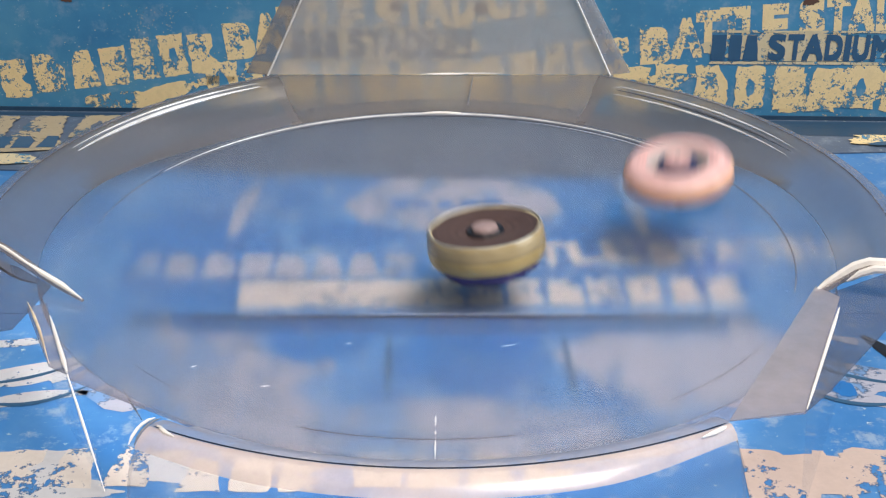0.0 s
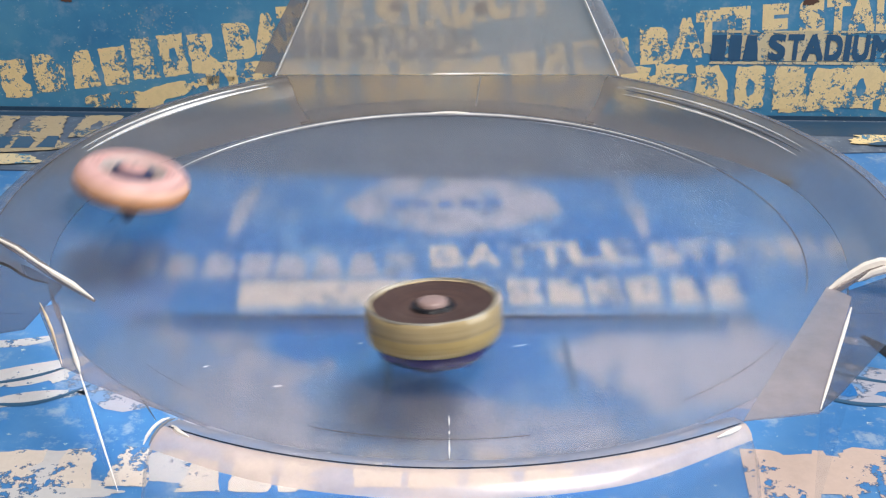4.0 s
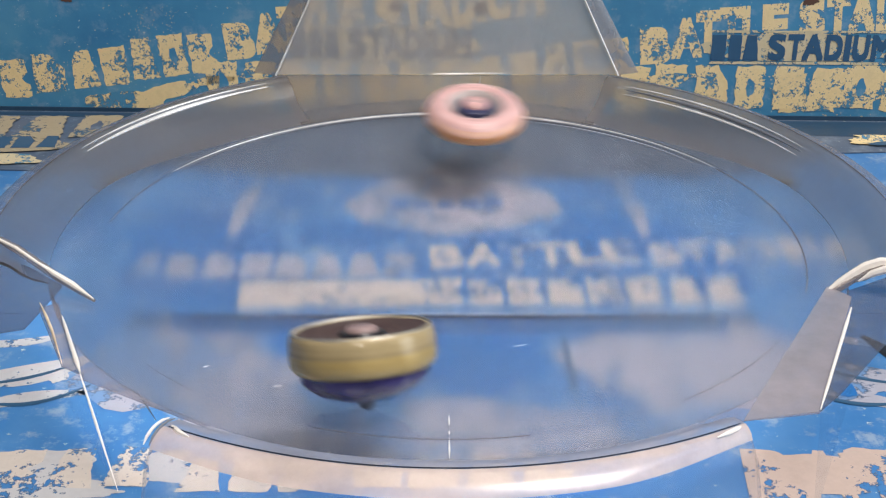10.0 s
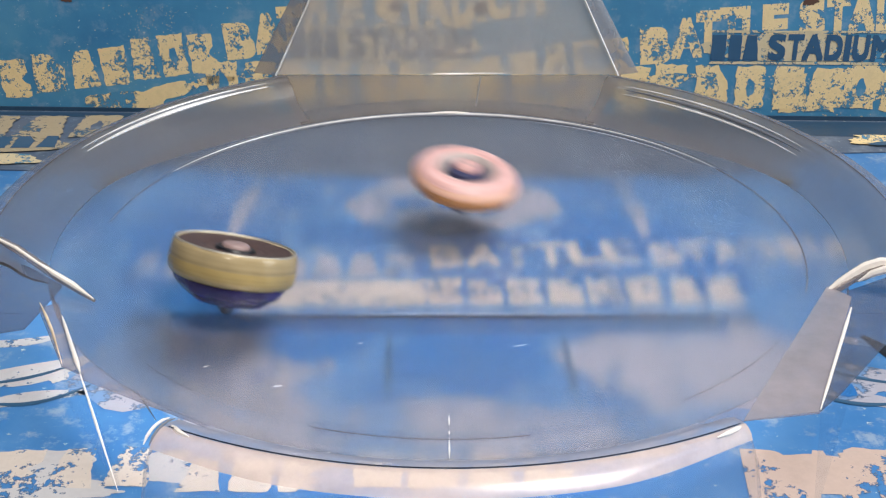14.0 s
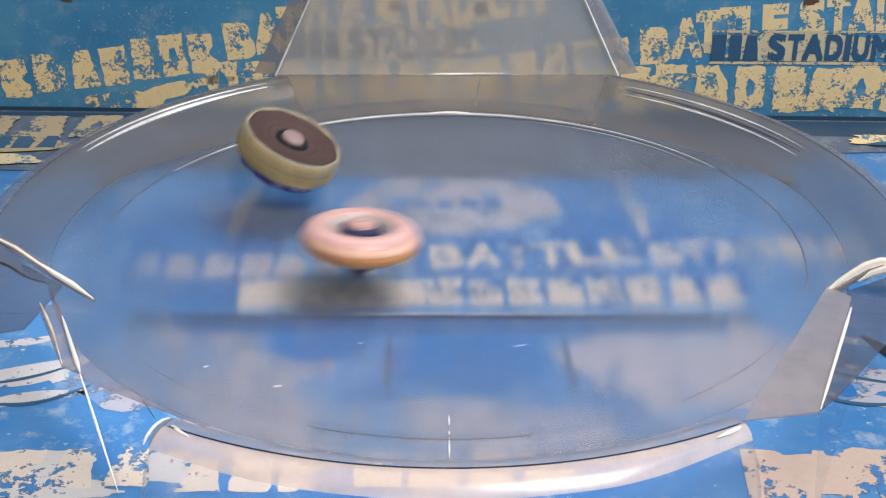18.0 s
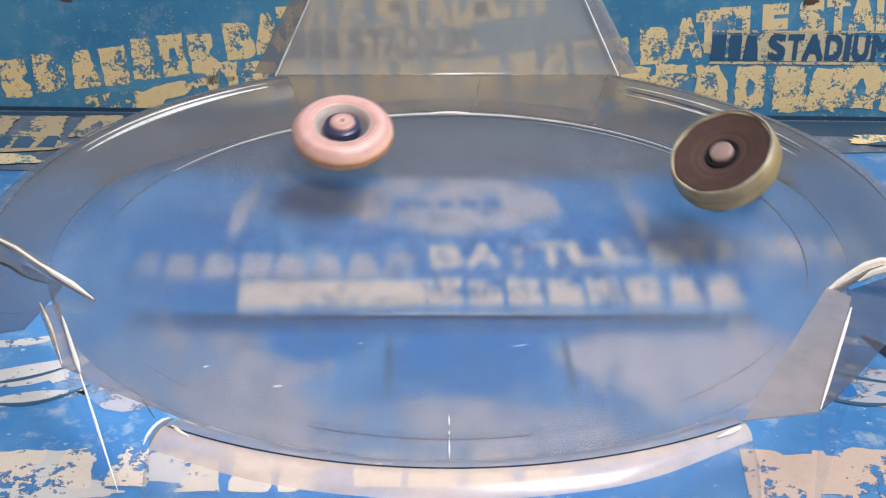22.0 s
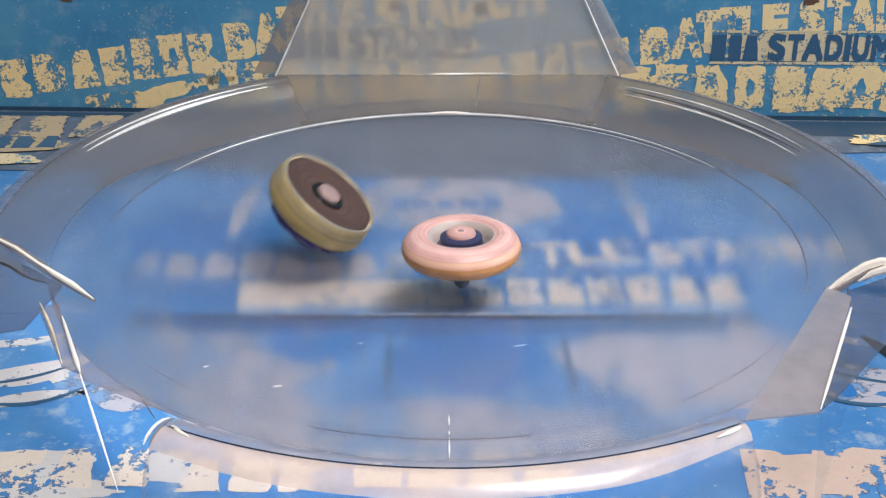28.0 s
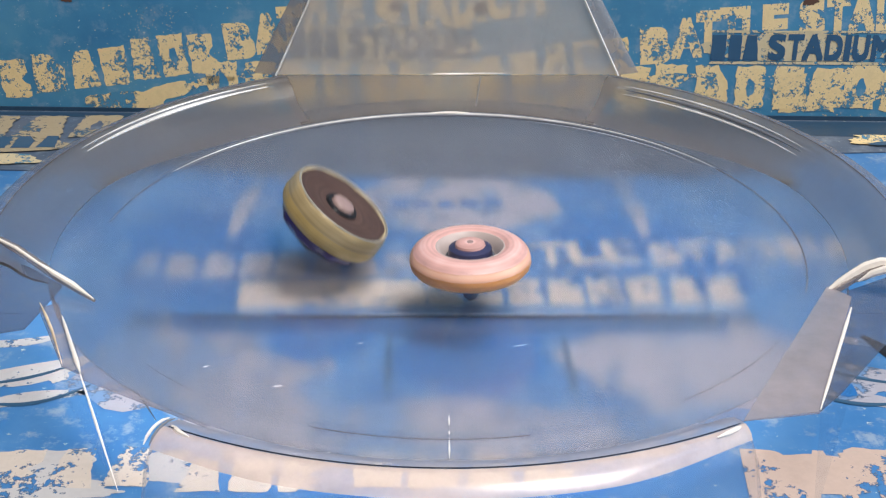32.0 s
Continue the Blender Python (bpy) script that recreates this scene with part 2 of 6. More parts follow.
def slab(corners, t, bevel=0.0008, down=None):
    """A plate of thickness t under a flat polygon of corners."""
    bm = bmesh.new()
    vs = [Vector(c) for c in corners]
    nrm = (vs[1] - vs[0]).cross(vs[2] - vs[0]).normalized() if down is None else -Vector(down)
    top = [bm.verts.new(v) for v in vs]
    bot = [bm.verts.new(v - nrm * t) for v in vs]
    bm.faces.new(top)
    bm.faces.new(bot[::-1])
    for i in range(len(vs)):
        j = (i + 1) % len(vs)
        bm.faces.new((top[i], bot[i], bot[j], top[j]))
    if bevel:
        bmesh.ops.bevel(bm, geom=bm.edges[:], offset=bevel, segments=2, affect="EDGES", profile=0.6)
    return bm


def box(x0, x1, y0, y1, z0, z1, bevel=0.0):
    bm = bmesh.new()
    bmesh.ops.create_cube(bm, size=1.0, matrix=Matrix.LocRotScale(((x0 + x1) / 2, (y0 + y1) / 2, (z0 + z1) / 2), None, (x1 - x0, y1 - y0, z1 - z0)))
    if bevel:
        bmesh.ops.bevel(bm, geom=bm.edges[:], offset=bevel, segments=2, affect="EDGES")
    return bm


def sheet(points, t=0.00003):
    """A flat printed patch: a polygon in the local xy plane, t thick."""
    bm = bmesh.new()
    top = [bm.verts.new((x, y, t)) for x, y in points]
    f = bm.faces.new(top)
    f.normal_update()
    if f.normal.z < 0:
        f.normal_flip()
    bmesh.ops.triangulate(bm, faces=[f], ngon_method="EAR_CLIP")
    return bm


def letter_mesh(ch, width, height, fat=0.03):
    """One character of the built-in font, made bold by shifted copies and stretched to width and height."""
    cu = bpy.data.curves.new("glyph", "FONT")
    cu.body, cu.size, cu.extrude = ch, 1.0, 0.0
    ob = bpy.data.objects.new("glyph", cu)
    scene.collection.objects.link(ob)
    me = bpy.data.meshes.new_from_object(ob.evaluated_get(bpy.context.evaluated_depsgraph_get()))
    bpy.data.objects.remove(ob)
    bpy.data.curves.remove(cu)
    bm = bmesh.new()
    for k, (dx, dy) in enumerate(((0, 0), (-fat, 0), (fat, 0), (-fat, fat), (fat, -fat), (fat, fat), (-fat, -fat))):
        n = len(bm.verts)
        bm.from_mesh(me)
        bm.verts.ensure_lookup_table()
        for v in bm.verts[n:]:
            v.co = (v.co.x + dx, v.co.y + dy, 0.00003 + 0.000002 * k)
    bpy.data.meshes.remove(me)
    xs, ys = [v.co.x for v in bm.verts], [v.co.y for v in bm.verts]
    x0, x1, y0, y1 = min(xs), max(xs), min(ys), max(ys)
    for v in bm.verts:
        v.co = ((v.co.x - x0) / (x1 - x0) * width, (v.co.y - y0) / (y1 - y0) * height, v.co.z)
    return bm


def word(text, at, width, height, slant, mat, parent, rng, lift=0.0, fat=0.042, gap=0.04):
    """A printed word: each character a part, set along a slanted line from at, in the parent's plane."""
    step = width / len(text)
    for i, ch in enumerate(text):
        if ch == " ":
            continue
        w = step * (1 - gap) * (0.55 if ch == "I" else 1.0)
        ob = part("letter", letter_mesh(ch, w, height * rng.uniform(0.94, 1.05), fat), mat, parent, smooth=False, recalc=False)
        a = radians(slant)
        d = step * (i + (0.2 if ch == "I" else 0))
        ob.matrix_local = pose(at[0] + d * math.cos(a), at[1] + d * math.sin(a) + rng.uniform(-0.03, 0.03) * height, lift * INK, 0, 0, slant + rng.uniform(-2, 2))


NOTCHES = ("slab", "corner", "slant", "bite", "gap")


def mark_block(u, v, w, h, tilt, kind, mat, parent, rng, lift=0.0, ground=None, rag=0.045):
    """One plain chipped block of the maker's mark: a slab, one with a clipped corner, a slanted one, one with a bite out of its edge, or one with a worn gap."""
    base = [(0, 0), (w, 0), (w, h), (0, h)]
    if kind == "corner":
        base = [(0, 0), (w, 0), (w, h * 0.62), (w * 0.62, h), (0, h)]
    elif kind == "slant":
        base = [(0, 0), (w, 0), (w * 0.80, h), (w * 0.20, h)]
    elif kind == "bite":
        base = [(0, 0), (w, 0), (w, h * 0.30), (w * 0.72, h * 0.50), (w, h * 0.66), (w, h), (0, h)]
    j = rag * min(w, h)
    pts = []
    for (x0, y0), (x1, y1) in zip(base, base[1:] + base[:1]):
        n = max(2, int(math.hypot(x1 - x0, y1 - y0) / 0.0028))
        for k in range(n):
            pts.append((x0 + (x1 - x0) * k / n + rng.uniform(-j, j), y0 + (y1 - y0) * k / n + rng.uniform(-j, j)))
    ob = part("print_block", sheet(pts), mat, parent, smooth=False)
    ob.matrix_local = pose(u, v, lift * INK, 0, 0, tilt)
    if kind == "gap" and ground:
        c, q = math.cos(radians(tilt)), math.sin(radians(tilt))
        blot(u + c * w * 0.52 - q * h * 0.5, v + q * w * 0.52 + c * h * 0.5, w * 0.30, h * 0.42, ground, parent, rng, lift + 0.00016, 0.2, 14, tilt, "print_gap")


def mark_blocks(count, at, width, height, slant, mat, parent, rng, lift=0.0, gap=0.16):
    """A row of plain chipped blocks."""
    step, a = width / count, radians(slant)
    for i in range(count):
        mark_block(at[0] + step * i * math.cos(a), at[1] + step * i * math.sin(a), step * (1 - gap), height * rng.uniform(0.93, 1.05), slant + rng.uniform(-2, 2), NOTCHES[rng.randrange(4)], mat, parent, rng, lift)


def glyph(ch, u, v, w, h, tilt, mat, parent, lift=0.0, fat=0.05):
    """One printed character with its lower corner at u, v of the parent's plane."""
    ob = part("letter", letter_mesh(ch, w, h, fat), mat, parent, smooth=False, recalc=False)
    ob.matrix_local = pose(u, v, lift * INK, 0, 0, tilt)


def spray(cx, cy, w, h, count, size, mat, parent, rng, lift=0.0):
    """A spray of tiny flecks of ink."""
    bm = bmesh.new()
    for _ in range(count):
        x, y, r = rng.gauss(cx, w / 4), rng.gauss(cy, h / 4), size * rng.uniform(0.4, 1.3)
        n = rng.randrange(5, 8)
        f = bm.faces.new([bm.verts.new((x + r * rng.uniform(0.5, 1.4) * math.cos(6.283 * k / n), y + r * rng.uniform(0.4, 0.9) * math.sin(6.283 * k / n), 0.00003)) for k in range(n)])
        f.normal_update()
        if f.normal.z < 0:
            f.normal_flip()
    ob = tagged(part("ink_spray", bm, mat, parent, smooth=False, recalc=False), kind="stuff")
    ob.matrix_local = pose(0, 0, lift * INK)


def blot(cx, cy, w, h, mat, parent, rng, lift=0.0, rough=0.18, n=40, turn=0.0, name="print_patch"):
    """An uneven printed patch."""
    pts = []
    ph = [rng.uniform(0, 6.28) for _ in range(4)]
    for i in range(n):
        a = 2 * math.pi * i / n
        k = 1 + rough * (0.5 * math.sin(3 * a + ph[0]) + 0.4 * math.sin(5 * a + ph[1]) + 0.3 * math.sin(9 * a + ph[2])) + rng.uniform(-0.3, 0.3) * rough
        pts.append((w / 2 * k * math.cos(a), h / 2 * k * math.sin(a)))
    ob = part(name, sheet(pts), mat, parent, smooth=False)
    ob.matrix_local = pose(cx, cy, lift * INK, 0, 0, turn)
    return ob


def stroke(points, width, mat, parent, lift=0.0, name="print_stroke"):
    """A brush stroke along points, swelling in its middle."""
    left, right = [], []
    n = len(points)
    for i, p in enumerate(points):
        a, b = Vector(points[max(0, i - 1)]), Vector(points[min(n - 1, i + 1)])
        d = (b - a).normalized()
        k = width / 2 * (0.25 + 0.75 * math.sin(math.pi * (i + 0.3) / (n - 0.4)))
        left.append((p[0] - d.y * k, p[1] + d.x * k))
        right.append((p[0] + d.y * k, p[1] - d.x * k))
    ob = part(name, sheet(left + right[::-1]), mat, parent, smooth=False)
    ob.matrix_local = pose(0, 0, lift * INK)
    return ob


def wavy(a, b, n, bow):
    """n points from a to b along a bowed line."""
    a, b = Vector(a), Vector(b)
    d = b - a
    s = Vector((-d.y, d.x))
    return [tuple(a + d * (i / (n - 1)) + s * bow * math.sin(math.pi * i / (n - 1))) for i in range(n)]


# ---- the room, closed round the table ----
def room():
    for name, b, mat in (
        ("floor", (-1.9, 1.9, -1.9, 1.9, -0.83, -0.75), "floorboard"),
        ("ceiling", (-1.9, 1.9, -1.9, 1.9, 1.65, 1.73), "ceil"),
        ("wall_north", (-1.9, 1.9, 1.8, 1.9, -0.75, 1.65), "paint"),
        ("wall_south", (-1.9, 1.9, -1.9, -1.8, -0.75, 1.65), "paint"),
        ("wall_west", (-1.9, -1.8, -1.8, 1.8, -0.75, 1.65), "paint"),
    ):
        tagged(finish(name, box(*b), M[mat], smooth=False), "plain %s of the room" % name.split("_")[0], name.split("_")[0], kind="structure")
    # the east wall, with a window that lets the cool daylight in
    y0, y1, z0, z1 = WINDOW
    bm = bmesh.new()
    for b in ((1.8, 1.9, -1.8, y0, -0.75, 1.65), (1.8, 1.9, y1, 1.8, -0.75, 1.65), (1.8, 1.9, y0, y1, -0.75, z0), (1.8, 1.9, y0, y1, z1, 1.65)):
        bmesh.ops.create_cube(bm, size=1.0, matrix=Matrix.LocRotScale(((b[0] + b[1]) / 2, (b[2] + b[3]) / 2, (b[4] + b[5]) / 2), None, (b[1] - b[0], b[3] - b[2], b[5] - b[4])))
    tagged(finish("wall_east", bm, M["paint"], smooth=False), "plain wall of the room with a window", "wall", kind="structure")
    window = tagged(new("window_1"), "white framed window in the plain wall", "window", kind="structure")
    for b in ((1.86, 1.90, y0, y1, z0, z0 + 0.04), (1.86, 1.90, y0, y1, z1 - 0.04, z1), (1.86, 1.90, y0, y0 + 0.04, z0 + 0.04, z1 - 0.04), (1.86, 1.90, y1 - 0.04, y1, z0 + 0.04, z1 - 0.04)):
        part("window_frame", box(*b, 0.002), M["ceil"], window)
    part("window_sill", box(1.74, 1.858, y0 - 0.03, y1 + 0.03, z0 - 0.03, z0 - 0.003, 0.003), M["ceil"], window)
    part("pane", box(1.878, 1.882, y0 + 0.04, y1 - 0.04, z0 + 0.04, z1 - 0.04), M["under"], window, shadow=False)
    table = tagged(new("table"), "plain brown wooden table under the printed cards", "table")
    part("tabletop", box(-0.6, 0.6, -0.42, 0.42, -0.034, -0.004, 0.003), M["wood"], table)
    for x in (-0.54, 0.54):
        for y in (-0.36, 0.36):
            part("leg", box(x - 0.025, x + 0.025, y - 0.025, y + 0.025, -0.75, -0.034, 0.002), M["wood"], table)


# ---- printed cards ----
def floor_cards():
    rng = random.Random(4)
    back = tagged(new("printed_card"), "bright blue printed card with worn cream lettering lying flat", "card", "blue printed cards")
    part("sheet", box(-0.45, 0.45, -0.0115, 0.2145, -0.004, 0.0), M["card_floor"], back, smooth=False)
    cf, mist = M["cream_floor"], M["mist"]
    for i, (x, y, w, h) in enumerate(((-0.112, 0.045, 0.070, 0.085), (-0.080, 0.005, 0.09, 0.03), (-0.045, 0.062, 0.05, 0.026), (0.080, 0.060, 0.06, 0.05), (0.030, 0.050, 0.05, 0.02), (0.118, 0.02, 0.03, 0.05))):
        blot(x, y, w, h, M["deep"], back, rng, 0.00003 + 0.00001 * i, 0.2)
    mark_blocks(8, (-0.138, 0.018), 0.128, 0.021, 1.0, mist, back, rng, 0.0002)
    word("BATTLE", (-0.005, 0.028), 0.094, 0.022, 3.0, cf, back, rng, 0.0002)
    word("STADIUM", (0.094, 0.031), 0.100, 0.021, 3.0, cf, back, rng, 0.0002)
    mark_block(-0.0865, -0.0085, 0.0790, 0.0240, 0.6, "slab", cf, back, rng, 0.0004, None, 0.06)
    mark_blocks(8, (-0.006, -0.006), 0.136, 0.023, 0.3, cf, back, rng, 0.0004)
    blot(0.004, 0.096, 0.104, 0.066, mist, back, rng, 0.0002, 0.07)
    for i in range(5):
        mark_block(-0.026 + 0.0115 * i, 0.091, 0.009, 0.009, 0, NOTCHES[i % 4], M["deep"], back, rng, 0.0004, None)
    for x, s in ((-0.0955, 1), (0.0915, -1)):
        stroke([(x - 0.003 * s, 0.060), (x - 0.002 * s, 0.085), (x, 0.110), (x + 0.003 * s, 0.134)], 0.009, mist, back, 0.0002)
    # the far rows, beside the bowl, on a folded-out flap
    flap = tagged(new("carton_flap"), "dull blue printed carton flap with worn cream lettering lying flat", "flap")
    flap.matrix_world = pose(0, 0.2190, 0, 0, 0, -2.0)
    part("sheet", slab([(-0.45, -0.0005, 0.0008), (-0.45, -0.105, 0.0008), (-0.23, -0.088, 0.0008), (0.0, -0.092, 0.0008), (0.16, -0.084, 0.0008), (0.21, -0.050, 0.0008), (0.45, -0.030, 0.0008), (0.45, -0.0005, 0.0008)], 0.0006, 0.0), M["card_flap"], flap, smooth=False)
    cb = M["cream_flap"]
    # the shadow in front of the carton, painted as a dark blue strip
    part("shade_band", sheet([(-0.45, -0.003), (-0.45, -0.004), (-0.25, -0.0085), (0.0, -0.018), (0.25, -0.0265), (0.45, -0.0265), (0.45, -0.003)]), M["band"], flap, smooth=False).matrix_local = pose(0, 0, 0.0009)
    for u, v, w, kind in ((-0.300, -0.046, 0.026, "bite"), (-0.269, -0.046, 0.026, "gap"), (-0.238, -0.045, 0.028, "slant"), (-0.206, -0.043, 0.022, "gap")):
        mark_block(u, v, w, 0.034, 1, kind, cb, flap, rng, 0.0030, M["card_flap"])
    for i in range(7):
        mark_block(-0.300 + 0.0135 * i, -0.0655 + 0.001 * i, 0.0105, 0.0170, 2, NOTCHES[i % 4], M["navy"], flap, rng, 0.0036, None, 0.03)
    blot(-0.255, -0.056, 0.110, 0.023, M["cream_flap"], flap, rng, 0.0033, 0.06)
    blot(-0.245, -0.0755, 0.070, 0.016, M["halo"], flap, rng, 0.0033, 0.16)
    blot(0.262, -0.0340, 0.075, 0.019, M["smear"], flap, rng, 0.0033, 0.25)
    blot(0.258, -0.0300, 0.020, 0.006, M["brown_ink"], flap, rng, 0.0036, 0.3)
    blot(0.245, -0.0380, 0.024, 0.005, M["navy"], flap, rng, 0.0036, 0.3)

    front = tagged(new("printed_card"), "bright blue printed card with misty white patches lying flat", "card", "blue printed cards")
    part("sheet", box(-0.45, 0.45, -0.42, -0.0116, -0.004, -0.0001), M["card_floor"], front, smooth=False)
    z = 0.0
    # near-black strip that paints the shade behind the raised fold
    part("fold_shade", box(-0.128, 0.128, -0.0212, -0.0165, 0.0, 0.0003), M["seam"], front, smooth=False)
    lip = part("raised_fold", box(-0.108, 0.114, -0.0303, -0.0298, 0.0, 0.0094), M["card_floor"], front, "card edge folded up under the bowl", smooth=False)
    part("torn_edge", bead([(-0.036 + 0.006 * k, -0.0300, 0.0096 + 0.0002 * math.sin(2.3 * k)) for k in range(18)], 0.0002, 6, taper=0.5), M["torn"], lip, "pale worn edge of the fold")
    # dark strip on the lip: the shade below its edge, as colour
    part("crease", box(-0.100, 0.108, -0.0308, -0.0304, 0.0080, 0.0092), M["seam"], lip, "shade under the worn edge painted as a dark strip", smooth=False)
    for i, (x, y, w, h) in enumerate(((-0.094, -0.052, 0.092, 0.068), (-0.070, -0.084, 0.05, 0.028), (0.096, -0.050, 0.094, 0.066), (0.01, -0.098, 0.150, 0.038), (-0.052, -0.108, 0.05, 0.024))):
        blot(x, y, w, h, mist, front, rng, z + 0.00004 * i, 0.14)
    for x in (-0.0215, 0.0480):
        stroke([(x, -0.0310), (x + 0.0004, -0.050), (x + 0.0008, -0.062), (x + 0.0012, -0.076)], 0.0028, M["navy"], front, z + 0.0003)
    for i, (x, y, w, h) in enumerate(((0.012, -0.050, 0.062, 0.046), (-0.050, -0.036, 0.04, 0.03))):
        blot(x, y, w, h, M["deep"], front, rng, z + 0.00025 + 0.00002 * i, 0.2)
    # eye-like emblems at both sides
    for s in (-1, 1):
        w = M["white_ink"] if s < 0 else M["mist"]
        stroke(wavy((s * 0.180, -0.062), (s * 0.138, -0.047), 9, 0.10 * s), 0.015, w, front, z)
        stroke(wavy((s * 0.176, -0.084), (s * 0.132, -0.071), 9, -0.06 * s), 0.008, w, front, z)
        stroke(wavy((s * 0.158, -0.073), (s * 0.134, -0.069), 9, 0.05 * s), 0.0035, w, front, z + 0.0004)
        stroke(wavy((s * 0.170, -0.078), (s * 0.132, -0.066), 9, 0.16 * s), 0.0024, M["navy"], front, z + 0.0005)
        stroke(wavy((s * 0.176, -0.066), (s * 0.140, -0.050), 9, 0.08 * s), 0.0022, M["navy"], front, z + 0.0003)
        blot(s * 0.1455, -0.0600, 0.007, 0.009, w, front, rng, z + 0.0003)
        stroke(wavy((s * 0.19, -0.035), (s * 0.150, -0.028), 9, 0.10 * s), 0.006, w, front, z)
    stroke(wavy((0.168, -0.030), (0.180, -0.062), 7, 0.05), 0.0070, M["black"], front, z + 0.0003)
    blot(0.1560, -0.0640, 0.030, 0.018, M["mist"], front, rng, z + 0.0001, 0.2)
    blot(0.1497, -0.0690, 0.0085, 0.0110, M["deep"], front, rng, z + 0.0006, 0.1)
    # the near rows of print
    for x, y, w, h in ((0.128, -0.120, 0.052, 0.022), (-0.140, -0.116, 0.046, 0.018), (-0.094, -0.117, 0.034, 0.018), (-0.135, -0.129, 0.06, 0.010), (0.150, -0.112, 0.03, 0.012)):
        blot(x, y, w, h, M["peach_ink"] if x > 0 else M["white_ink"], front, rng, z + 0.00012 + abs(x) * 0.0004, 0.2)
    word("BATTLE", (0.100, -0.134), 0.110, 0.028, -4, M["peach_ink"], front, rng, z + 0.0002)
    mark_blocks(8, (-0.245, -0.130), 0.150, 0.022, 1.0, cf, front, rng, z + 0.0002)
    mark_blocks(3, (-0.088, -0.130), 0.05, 0.018, 0, cf, front, rng, z + 0.0002)
    mark_blocks(4, (-0.030, -0.128), 0.076, 0.020, 0, cf, front, rng, z + 0.0002)
    mark_blocks(18, (-0.21, -0.160), 0.40, 0.022, 0, cf, front, rng, z + 0.0002)


